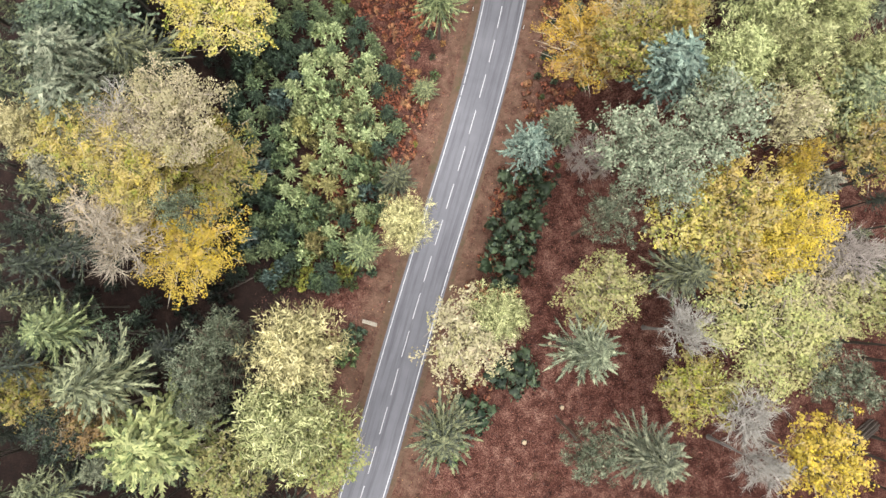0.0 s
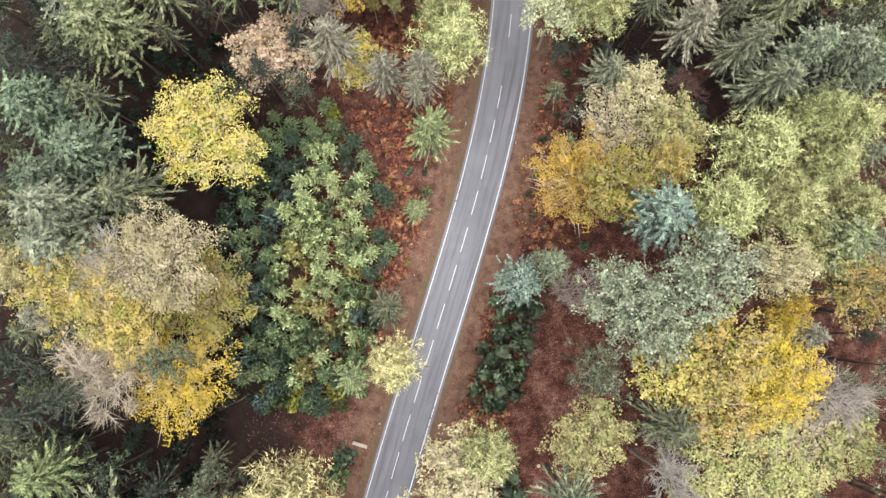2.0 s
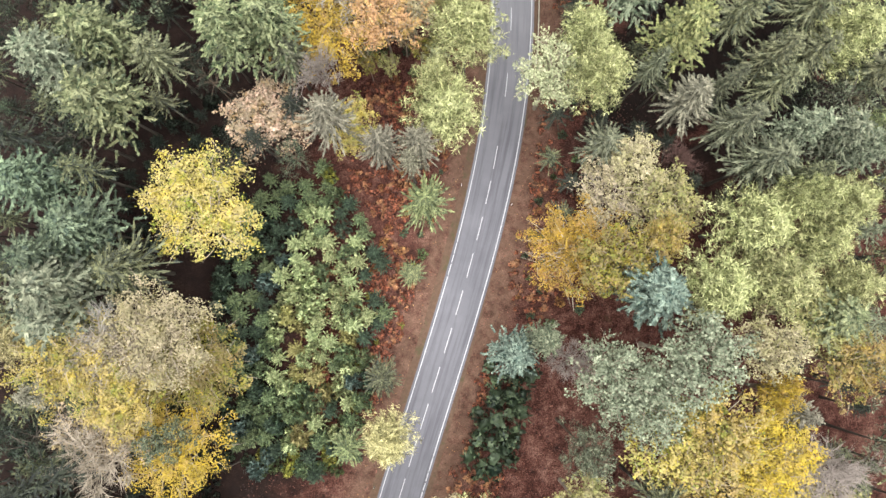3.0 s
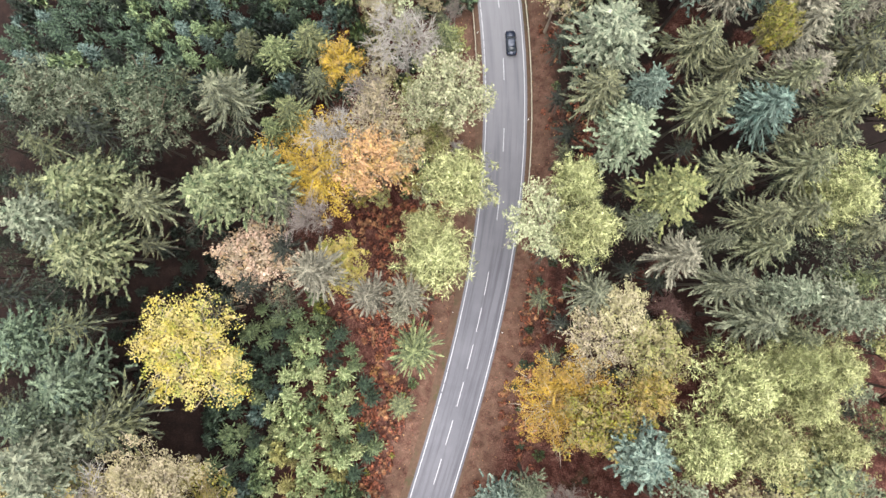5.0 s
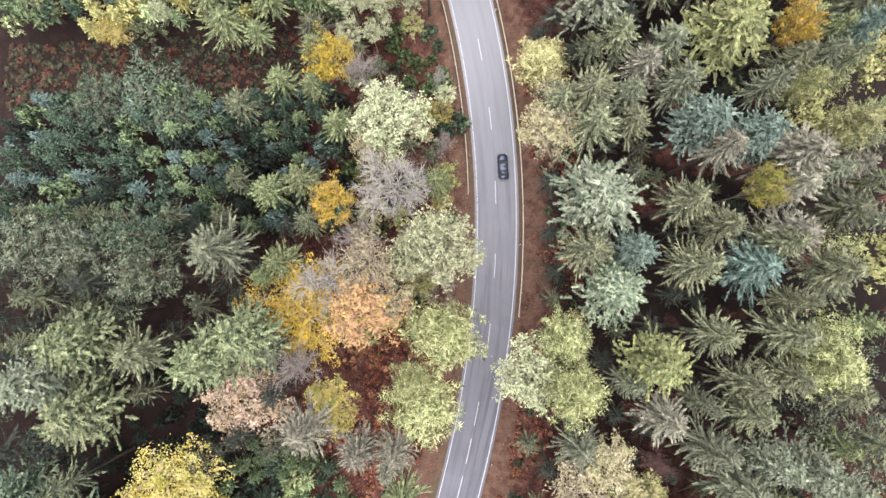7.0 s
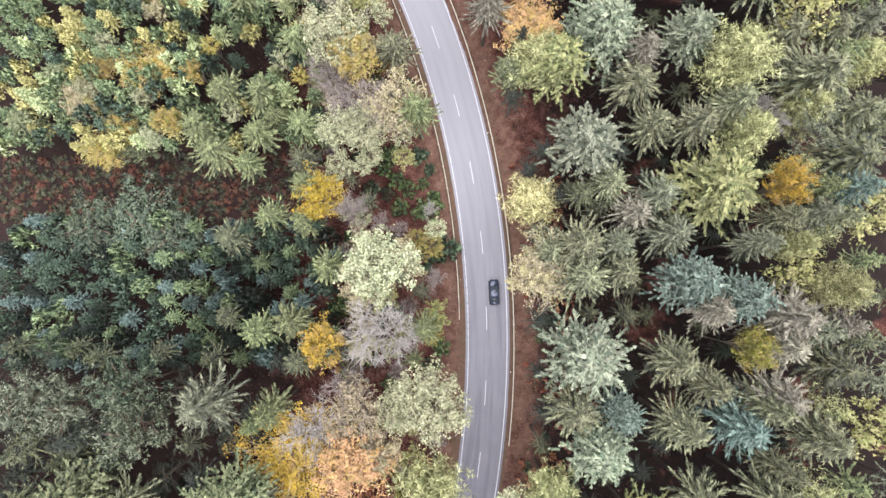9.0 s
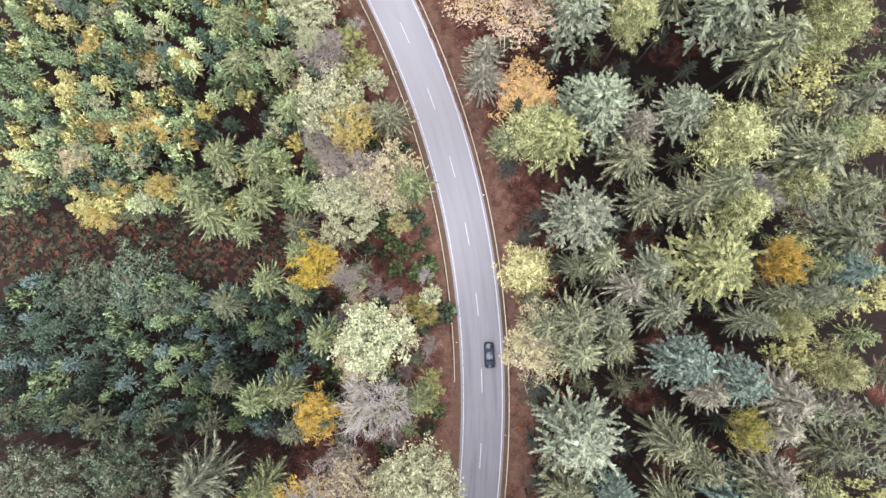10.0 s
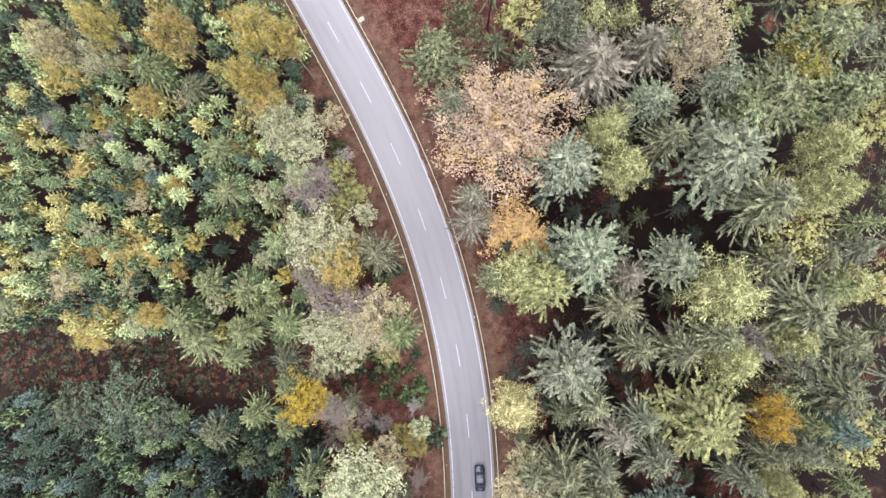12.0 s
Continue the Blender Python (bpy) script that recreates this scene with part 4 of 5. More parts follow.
grow("broadleaf", "orange", 15.4, 78.3, 10.8, 4.5)
grow("broadleaf", "yellow", -41.4, 84.6, 2.8, 2.4)
grow("broadleaf", "pale", -18.4, 85.9, 11.7, 2.0)
grow("broadleaf", "yellow", -49.7, 86.0, 2.7, 2.6)
grow("broadleaf", "yellow", -57.5, 88.1, 1.4, 3.4)
grow("broadleaf", "pale", -18.6, 92.4, 9.8, 4.2)
grow("broadleaf", "pinkgold", 13.9, 92.4, 21.6, 8.6)
grow("broadleaf", "grey", -52.9, 93.7, 2.7, 2.2)
grow("broadleaf", "pale", -21.7, 94.3, 13.3, 2.8)
grow("broadleaf", "yellow", -71.9, 95.1, -1.0, 2.2)
grow("broadleaf", "grey", -64.6, 97.3, 2.3, 3.0)
grow("broadleaf", "yellow", -50.3, 97.3, 2.1, 1.9)
grow("broadleaf", "yellow", -42.9, 98.1, 10.4, 2.6)
grow("broadleaf", "yellow", -23.2, 98.4, 14.2, 3.2)
grow("broadleaf", "yellow", -56.6, 99.0, 1.4, 2.0)
grow("broadleaf", "yellow", -24.9, 100.2, 19.1, 2.5)
grow("broadleaf", "tan", 40.2, 101.5, 21.4, 4.3)
grow("broadleaf", "lime", 55.5, 101.6, 22.1, 4.1)
grow("broadleaf", "yellow", -60.6, 103.6, 5.5, 3.6)
grow("broadleaf", "pale", -47.6, 104.0, 17.8, 2.9)
grow("broadleaf", "tan", -53.2, 104.3, 21.2, 2.7)
grow("broadleaf", "yellow", -18.5, 104.7, 21.2, 2.9)
grow("broadleaf", "yellow", -35.4, 105.9, 21.2, 3.3)
grow("broadleaf", "tan", 40.3, 106.2, 21.2, 5.0)
grow("broadleaf", "yellow", -23.3, 106.3, 21.2, 2.9)
grow("broadleaf", "yellow", -45.9, 106.7, 21.2, 2.7)
shrub("dark", 5.1, -70.5, 5.3, 4.8)
shrub("lime", -19.9, -54.9, 4.2, 2.2)
shrub("dark", 4.5, -53.9, 9.5, 5.4)
shrub("dark", 6.0, -49.3, 10.5, 5.6)
shrub("dark", 7.6, -43.2, 10.5, 5.4)
shrub("lime", -20.5, -11.3, 5.9, 1.8)
shrub("green", -14.1, 32.7, 10.9, 2.9)
shrub("dark", -1.3, 41.6, 1.6, 4.3)
shrub("dark", 2.5, 42.1, 0.1, 3.4)
shrub("green", -0.0, 49.5, -0.7, 3.4)
grow("larch", "lime", -24.6, -74.1, 26.7, 7.2)
grow("larch", "pale", -22.7, -65.4, 27.0, 6.8)
grow("larch", "lime", 2.3, -62.0, 18.2, 4.8)
grow("larch", "pale", -10.2, -49.6, 19.4, 4.8)
grow("larch", "pale", -60.7, -35.6, 18.7, 4.8)
grow("larch", "lime", 33.5, -29.7, 24.9, 5.9)
grow("larch", "lime", 40.7, -28.7, 25.6, 6.2)
grow("larch", "lime", 39.3, -21.2, 23.9, 6.4)
grow("larch", "lime", 49.7, -18.9, 25.4, 4.7)
grow("larch", "lime", -1.9, -3.6, 17.6, 6.2)
grow("larch", "lime", 19.0, -0.4, 23.9, 5.5)
grow("larch", "lime", -3.4, -0.1, 19.9, 4.1)
grow("larch", "lime", 52.3, 3.7, 25.1, 5.5)
grow("larch", "lime", 1.3, 6.8, 21.2, 5.9)
grow("larch", "lime", 18.0, 6.5, 19.9, 4.7)
grow("larch", "lime", 57.6, 36.3, 23.8, 4.2)
grow("larch", "lime", 51.7, 42.3, 22.8, 2.7)
grow("larch", "pale", 16.4, 49.7, 10.1, 5.4)
grow("larch", "lime", 46.6, 58.8, 20.3, 4.8)
grow("larch", "lime", 54.8, 61.8, 20.8, 4.8)
grow("fir", "green", -71.5, 63.9, 0.8, 3.6)
grow("larch", "lime", 44.4, 68.7, 23.4, 5.9)
grow("larch", "lime", 63.8, 69.9, 18.3, 4.5)
grow("fir", "green", -66.0, 73.2, -0.6, 3.6)
grow("larch", "lime", 56.9, 82.5, 26.8, 4.5)
grow("larch", "lime", 30.8, 86.2, 21.3, 4.3)
grow("larch", "lime", 57.6, 88.5, 25.8, 4.5)
grow("larch", "lime", 27.5, 91.3, 24.2, 3.8)
grow("pine", "grey", 11.8, -77.8, 26.0, 3.3)
grow("pine", "grey", -34.7, -71.8, 24.2, 2.7)
grow("pine", "grey", 44.0, -70.7, 23.4, 4.2)
grow("pine", "grey", -34.2, -67.1, 26.4, 3.2)
grow("pine", "grey", -32.2, -63.7, 26.2, 3.0)
grow("spruce", "dark", 24.9, -57.0, 24.6, 4.8)
grow("pine", "grey", 15.2, -49.8, 26.6, 3.3)
grow("pine", "pale", -37.5, -48.1, 25.0, 2.6)
grow("broadleaf", "sage", 22.8, -44.3, 25.7, 4.7)
grow("broadleaf", "sage", 19.0, -40.8, 25.5, 5.1)
grow("fir", "blue", 7.5, -38.5, 15.8, 3.8)
grow("broadleaf", "sage", 28.8, -38.3, 28.0, 5.2)
grow("fir", "pale", 11.2, -36.4, 19.6, 2.6)
grow("fir", "green", 49.8, -33.5, 21.3, 4.7)
grow("fir", "grey", -52.7, -32.8, 24.0, 5.9)
grow("fir", "blue", 25.2, -30.2, 24.1, 5.2)
grow("fir", "grey", -51.5, -29.0, 27.2, 5.7)
grow("fir", "dark", -53.4, -24.9, 26.1, 4.0)
grow("fir", "dark", -50.6, -21.1, 23.0, 5.6)
grow("fir", "dark", -56.6, -15.0, 24.0, 5.0)
grow("fir", "grey", 52.1, -11.9, 27.6, 3.5)
grow("fir", "grey", 49.1, -9.8, 26.1, 4.0)
grow("fir", "grey", 44.0, -9.2, 26.4, 3.2)
grow("fir", "green", -49.2, -3.6, 22.5, 6.2)
grow("fir", "grey", -54.0, 0.8, 26.0, 5.0)
grow("fir", "green", -50.2, 5.8, 22.5, 5.3)
grow("fir", "lime", 29.3, 3.9, 27.7, 4.6)
grow("fir", "green", -30.7, 4.1, 27.6, 4.9)
grow("fir", "green", -26.2, 6.8, 24.9, 5.1)
grow("fir", "pale", 24.6, 13.2, 22.5, 5.1)
grow("pine", "pale", -41.0, 15.4, 22.0, 4.5)
grow("pine", "grey", -51.4, 18.4, 19.6, 4.7)
grow("fir", "blue", 27.2, 18.8, 24.0, 3.3)
grow("pine", "grey", -57.1, 19.4, 20.3, 5.0)
grow("pine", "dark", -43.3, 21.0, 18.2, 4.4)
grow("fir", "grey", 22.6, 26.4, 23.7, 6.7)
grow("fir", "blue", 44.0, 34.8, 25.0, 4.2)
grow("fir", "blue", 37.4, 36.9, 23.0, 4.6)
grow("pine", "dark", -44.8, 43.9, 0.5, 5.0)
grow("pine", "dark", -58.6, 45.8, 0.6, 4.8)
grow("pine", "dark", -50.6, 46.8, 0.6, 6.0)
grow("fir", "lime", 41.5, 50.6, 22.8, 6.6)
grow("fir", "grey", 23.3, 57.2, 20.3, 5.8)
grow("pine", "green", -51.1, 60.0, -0.7, 3.1)
grow("fir", "pale", 38.0, 72.8, 21.2, 4.9)
grow("fir", "pale", 25.5, 73.7, 20.8, 6.0)
grow("fir", "green", 46.0, 93.1, 25.0, 4.6)
grow("fir", "green", 49.4, 94.9, 26.7, 5.6)
grow("fir", "pale", 34.0, 95.3, 23.4, 3.5)
grow("fir", "green", 59.0, 95.7, 26.1, 4.5)
grow("fir", "pale", 42.8, 97.3, 25.5, 3.2)
grow("fir", "green", 4.2, 101.2, 25.3, 4.7)
grow("fir", "green", 56.3, 103.8, 26.0, 4.9)
grow("pine", "grey", 20.8, 104.5, 26.0, 3.8)
grow("pine", "green", 7.6, 105.0, 26.0, 3.0)
grow("spruce", "grey", 20.1, -79.4, 24.7, 5.2)
grow("spruce", "grey", -46.0, -78.7, 24.7, 3.1)
grow("spruce", "dark", -5.5, -76.8, 21.0, 4.9)
shrub("dark", -0.8, -76.3, 5.5, 3.8)
shrub("green", -4.6, -81.5, 4.5, 3.2)
grow("fir", "lime", -40.4, -76.4, 24.7, 7.0)
grow("spruce", "olive", -45.7, -68.7, 29.1, 6.2)
grow("spruce", "grey", 12.3, -66.4, 27.2, 4.6)
grow("spruce", "green", -54.8, -62.8, 21.2, 5.1)
grow("spruce", "green", -16.5, -52.2, 10.2, 3.2)
grow("spruce", "pale", 43.2, -45.9, 22.9, 3.6)
grow("spruce", "pale", -54.5, -42.4, 23.1, 3.2)
grow("spruce", "dark", -11.5, -42.1, 12.1, 3.1)
grow("spruce", "green", -7.3, -26.8, 4.1, 2.3)
grow("spruce", "dark", -45.7, -26.5, 22.0, 5.8)
grow("spruce", "green", -4.9, -17.1, 17.7, 4.1)
grow("spruce", "olive", 45.9, -14.8, 24.9, 3.0)
grow("spruce", "grey", 40.9, -12.6, 24.5, 5.3)
grow("spruce", "pale", -6.9, -11.8, 21.1, 2.2)
grow("spruce", "pale", -11.1, -9.4, 20.8, 3.8)
grow("spruce", "pale", -5.9, -9.3, 21.3, 3.3)
grow("spruce", "grey", 20.5, -9.2, 17.7, 4.1)
grow("spruce", "green", 55.0, -7.8, 21.6, 3.5)
grow("spruce", "grey", 37.0, -7.8, 25.6, 4.1)
grow("spruce", "pale", -18.2, -6.0, 22.8, 4.2)
grow("spruce", "pale", 31.2, -4.1, 23.8, 4.2)
grow("spruce", "olive", 41.9, -2.8, 25.5, 3.7)
grow("spruce", "grey", 36.1, -2.0, 24.4, 2.4)
grow("spruce", "grey", 26.5, 0.7, 23.5, 2.7)
grow("spruce", "olive", 41.5, 1.0, 26.5, 4.0)
grow("spruce", "olive", 47.5, 1.9, 24.7, 3.8)
grow("spruce", "olive", -43.6, 4.1, 18.5, 4.9)
grow("spruce", "grey", -24.7, 4.7, 17.2, 4.1)
grow("spruce", "olive", 38.0, 7.4, 24.6, 3.8)
grow("spruce", "olive", 47.1, 7.7, 26.3, 4.4)
grow("spruce", "olive", 48.2, 12.0, 26.0, 3.0)
grow("spruce", "blue", 44.6, 16.8, 22.2, 5.3)
grow("spruce", "green", -25.8, 15.2, 16.7, 2.3)
grow("spruce", "olive", 53.6, 16.1, 25.7, 4.8)
grow("spruce", "olive", 35.8, 16.9, 24.7, 4.5)
grow("spruce", "green", -23.1, 17.3, 17.7, 3.7)
grow("spruce", "grey", -31.8, 18.9, 20.9, 5.1)
grow("spruce", "olive", 21.1, 19.0, 23.2, 5.0)
grow("spruce", "olive", 46.9, 20.0, 25.2, 4.1)
grow("spruce", "pale", 48.7, 21.3, 24.0, 4.7)
grow("spruce", "olive", 39.8, 22.5, 23.2, 3.8)
grow("spruce", "dark", -20.3, 24.1, 11.3, 3.1)
grow("spruce", "dark", 58.3, 25.0, 20.2, 5.6)
grow("spruce", "olive", 35.1, 25.8, 23.0, 4.2)
grow("spruce", "pale", 49.9, 28.2, 22.8, 4.6)
grow("spruce", "green", -26.7, 28.7, 11.8, 3.5)
grow("spruce", "green", -0.4, 29.6, 15.0, 3.0)
grow("spruce", "green", -21.3, 30.2, 12.4, 3.7)
grow("spruce", "dark", -32.2, 30.9, 8.9, 2.7)
grow("spruce", "pale", 58.9, 31.0, 21.6, 3.2)
grow("spruce", "pale", 50.3, 32.3, 24.7, 5.8)
grow("spruce", "pale", 39.9, 33.3, 23.7, 3.9)
grow("spruce", "olive", 22.9, 37.6, 19.4, 4.8)
grow("spruce", "olive", 29.2, 38.5, 16.9, 3.9)
grow("spruce", "green", -15.5, 38.9, 13.0, 3.3)
grow("spruce", "olive", 18.4, 41.4, 16.9, 4.2)
grow("spruce", "olive", 22.4, 42.2, 20.0, 5.0)
grow("spruce", "grey", 28.4, 42.4, 18.3, 3.4)
grow("spruce", "grey", 47.1, 42.6, 23.0, 3.3)
grow("spruce", "dark", -32.8, 43.6, 6.2, 3.9)
grow("spruce", "grey", 36.2, 44.0, 18.6, 4.2)
grow("spruce", "green", -20.0, 46.0, 10.0, 3.0)
grow("spruce", "olive", 50.4, 46.1, 22.5, 3.2)
grow("spruce", "olive", 58.0, 46.1, 23.4, 3.0)
grow("spruce", "grey", 55.4, 46.9, 22.0, 3.2)
grow("spruce", "green", -25.9, 47.2, 7.9, 3.3)
grow("spruce", "pale", 30.9, 47.2, 17.9, 3.8)
grow("spruce", "dark", 23.1, 49.9, 15.7, 3.0)
grow("spruce", "grey", 34.3, 49.9, 18.5, 4.2)
grow("spruce", "blue", 59.2, 50.0, 24.7, 3.5)
grow("spruce", "green", 56.3, 50.4, 21.8, 3.4)
grow("spruce", "olive", 27.2, 51.7, 17.2, 3.8)
grow("spruce", "green", -20.1, 52.3, 9.9, 3.0)
grow("spruce", "dark", 60.5, 54.7, 21.4, 6.5)
grow("spruce", "green", -30.5, 56.2, 5.3, 2.9)
grow("spruce", "dark", -20.8, 56.3, 7.5, 3.3)
grow("spruce", "green", -36.7, 58.8, 4.0, 4.7)
grow("spruce", "olive", 39.5, 60.1, 19.8, 4.8)
grow("spruce", "olive", 33.8, 60.2, 17.8, 4.2)
grow("spruce", "green", -27.9, 60.7, 8.0, 3.8)
grow("spruce", "green", -20.6, 62.0, 8.6, 4.0)
grow("spruce", "green", -1.7, 62.3, 17.9, 3.8)
grow("spruce", "olive", 44.0, 62.4, 22.6, 4.0)
grow("spruce", "green", -38.5, 62.4, 6.7, 4.3)
grow("spruce", "green", -25.7, 63.8, 6.6, 2.5)
grow("spruce", "olive", 55.2, 66.2, 23.9, 6.3)
grow("spruce", "olive", 30.7, 66.4, 18.7, 4.6)
grow("spruce", "green", -27.7, 67.7, 7.7, 4.0)
grow("spruce", "green", -33.9, 68.4, 6.8, 4.3)
grow("spruce", "pale", 31.6, 70.8, 19.9, 3.7)
grow("spruce", "olive", 52.7, 73.1, 19.4, 5.0)
grow("spruce", "olive", -5.5, 73.6, 12.2, 3.6)
grow("spruce", "olive", 59.4, 73.6, 19.0, 4.2)
grow("spruce", "green", -21.1, 75.3, 10.7, 4.1)
grow("spruce", "pale", 9.0, 78.4, 18.4, 3.6)
grow("spruce", "olive", 48.9, 80.9, 27.2, 6.1)
grow("spruce", "pale", 9.4, 82.2, 18.3, 3.4)
grow("spruce", "green", -31.1, 84.0, 6.2, 4.7)
grow("fir", "grey", 21.8, 86.2, 25.0, 5.5)
grow("spruce", "blue", -45.1, 86.3, 3.6, 2.5)
grow("fir", "pale", 42.7, 87.1, 27.0, 6.9)
grow("spruce", "olive", 36.5, 90.0, 23.6, 4.1)
grow("spruce", "green", -32.0, 90.6, 8.6, 3.8)
grow("spruce", "olive", 29.3, 93.2, 23.9, 3.3)
grow("spruce", "olive", 36.0, 94.7, 22.8, 2.8)
grow("spruce", "grey", 6.1, 94.8, 23.3, 4.0)
grow("spruce", "pale", 25.3, 100.0, 25.1, 7.0)
grow("spruce", "olive", -36.1, 100.3, 9.9, 3.3)
grow("spruce", "pale", 33.5, 102.8, 24.7, 4.3)
grow("spruce", "green", -42.3, 102.9, 12.9, 4.3)


shrub("green", -19.6, -67.5, 4.5, 2.7)
shrub("dark", -18.6, -64.6, 4.0, 2.2)
grow("spruce", "dark", 37.0, -61.6, 13.0, 4.6)
grow("spruce", "olive", 62.6, 61.7, 20.0, 4.4)
grow("spruce", "grey", 63.6, 74.8, 20.0, 4.4)
grow("spruce", "olive", 56.5, -0.6, 22.0, 4.2)
grow("spruce", "dark", 48.7, -62.9, 13.0, 4.2)
grow("larch", "lime", 47.6, -23.6, 23.0, 5.0)
grow("larch", "lime", 51.9, -29.2, 22.0, 4.6)
grow("broadleaf", "olive", 49.4, -33.5, 19.0, 4.8)
grow("broadleaf", "yellow", 54.0, -40.2, 18.0, 4.8)
grow("broadleaf", "olive", 51.4, -61.1, 15.0, 4.6)
grow("spruce", "dark", 54.0, -56.7, 15.0, 3.8)


# ---- young plantations and the forest's rim: trees scattered at their natural spacing ----
SPOTS = []
for o in scene.objects:
    if o.type == "EMPTY":
        wide = max([c.scale.x for c in o.children if c.name.startswith("crown")] or [0.4])
        SPOTS.append((o.location.x, o.location.y, wide * 3.4))


def scatter(lo_x, hi_x, lo_y, hi_y, gap, clear, seed, keep=lambda x, y: True):
    """Random places at least gap apart and outside the crowns that stand already."""
    r = random.Random(seed)
    made = []
    for _ in range(int((hi_x - lo_x) * (hi_y - lo_y) / gap**2 * 5)):
        x, y = r.uniform(lo_x, hi_x), r.uniform(lo_y, hi_y)
        if abs(x - float(middle(y))) < 7.5 or not keep(x, y):
            continue
        if any((x - a) ** 2 + (y - b) ** 2 < gap**2 for a, b in made):
            continue
        if any((x - a) ** 2 + (y - b) ** 2 < (c * clear) ** 2 for a, b, c in SPOTS):
            continue
        made.append((x, y))
    SPOTS.extend((x, y, gap * 0.6) for x, y in made)
    return made


def blob(cx, cy, rx, ry):
    return lambda x, y: ((x - cx) / rx) ** 2 + ((y - cy) / ry) ** 2 < 1 + 0.25 * math.sin(x * 0.9) * math.sin(y * 0.7)


# the small plantation left of the road: pale in its middle, dark at its rim
for x, y in scatter(-40, -11, -58, -8, 1.95, 0.2, 21, blob(-25, -33, 12.5, 23)):
    light = ((x + 22) / 7.5) ** 2 + ((y + 35) / 17) ** 2 < 1 + pick.uniform(-0.4, 0.4)
    tint = pick.choice(["light", "light", "green", "light", "light", "green", "yellow"]) if light else pick.choice(["green", "green", "dark", "green", "blue", "dark"])
    sapling(tint, x, y, pick.uniform(3.0, 6.5) + (0.8 if light else 0), pick.uniform(1.6, 2.2), pick.random() < 0.5)
for x, y in scatter(-37, -15, -57, -44, 2.0, 0.3, 22):
    shrub(pick.choice(["dark", "dark", "green", "lime"]), x, y, float(land(x, y)) + pick.uniform(1.5, 3.5), pick.uniform(1.0, 1.9))

# the dark plantation beyond the big pines
for x, y in scatter(-78, -14, 22, 47, 2.25, 0.4, 23, lambda x, y: y < 47 - 1.5 * math.sin(x * 0.3) and y > 24 + 0.06 * (x + 14)):
    # those tinted deep carry painted shade
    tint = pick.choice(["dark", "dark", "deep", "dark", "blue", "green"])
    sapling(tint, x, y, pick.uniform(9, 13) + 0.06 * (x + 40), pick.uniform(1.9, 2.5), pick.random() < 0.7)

# the mixed plantation past the clearing
for x, y in scatter(-80, -18, 60, 120, 2.25, 0.42, 24, lambda x, y: not (abs(y - (66 + 0.9 * (x + 38))) < 2.2 and -44 < x < -20)):
    roll = pick.random()
    if roll < 0.07 and x > -60:
        grow("broadleaf", pick.choice(["yellow", "pale", "yellow", "tan"]), x, y, float(land(x, y)) + pick.uniform(10, 13.5), pick.uniform(1.4, 2.0), False)
    else:
        sapling(pick.choice(["green", "green", "green", "green", "dark", "dark", "light", "yellow", "yellow", "light"]), x, y, pick.uniform(9, 13.5), pick.uniform(1.75, 2.35), pick.random() < 0.5)

# taller forest at the rim of the view, joined into one stand
for x, y in scatter(-72, 72, -100, 118, 4.7, 0.7, 25, lambda x, y: x > 11 and (x > 53 or y < -90 or y > 100) or (x < -10 and y < -85) or (x < -50 and y < 20)):
    kind = pick.choice([("spruce", "olive"), ("spruce", "grey"), ("spruce", "dark"), ("pine", "green"), ("pine", "grey"), ("spruce", "green"), ("larch", "lime"), ("broadleaf", "olive")])
    # far left, many trees take the deep tints with forest shade in their colour
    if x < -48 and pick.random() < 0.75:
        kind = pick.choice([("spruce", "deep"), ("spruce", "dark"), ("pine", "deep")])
    far_tree(*kind, x, y, float(land(x, y)) + pick.uniform(17, 26), pick.uniform(3.2, 4.3))

# lower trees that fill the canopy between the tall ones, most darkened to mimic shade
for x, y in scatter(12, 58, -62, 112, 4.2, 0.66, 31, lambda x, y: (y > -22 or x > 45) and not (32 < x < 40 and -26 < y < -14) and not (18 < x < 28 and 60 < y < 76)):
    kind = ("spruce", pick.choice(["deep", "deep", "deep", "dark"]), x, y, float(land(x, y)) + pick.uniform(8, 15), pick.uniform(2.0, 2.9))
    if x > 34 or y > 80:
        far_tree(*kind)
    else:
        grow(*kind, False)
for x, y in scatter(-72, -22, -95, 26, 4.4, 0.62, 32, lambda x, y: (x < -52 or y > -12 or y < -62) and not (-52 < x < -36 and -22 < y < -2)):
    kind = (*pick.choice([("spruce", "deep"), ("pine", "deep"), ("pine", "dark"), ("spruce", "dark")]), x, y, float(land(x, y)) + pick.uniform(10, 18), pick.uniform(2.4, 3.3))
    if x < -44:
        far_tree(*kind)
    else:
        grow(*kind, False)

# the mixed strip between the road and the plantations
for x, y in scatter(-32, 4, 6, 114, 2.5, 0.55, 35, lambda x, y: -24 < x - float(middle(y)) < -7.0):
    roll = pick.random()
    if roll < 0.38:
        grow("broadleaf", pick.choice(["pale", "tan", "olive", "green", "lime", "tan"]), x, y, float(land(x, y)) + pick.uniform(6, 12), pick.uniform(1.6, 2.5), False)
    elif roll < 0.5:
        grow("bare", pick.choice(["pink", "grey", "pink"]), x, y, float(land(x, y)) + pick.uniform(6, 11), pick.uniform(1.6, 2.4))
    elif roll < 0.68:
        grow("spruce", pick.choice(["green", "dark", "olive"]), x, y, float(land(x, y)) + pick.uniform(7, 12), pick.uniform(1.6, 2.4), False)
    else:
        shrub(pick.choice(["dark", "green"]), x, y, float(land(x, y)) + pick.uniform(2, 4.5), pick.uniform(1.3, 2.3))

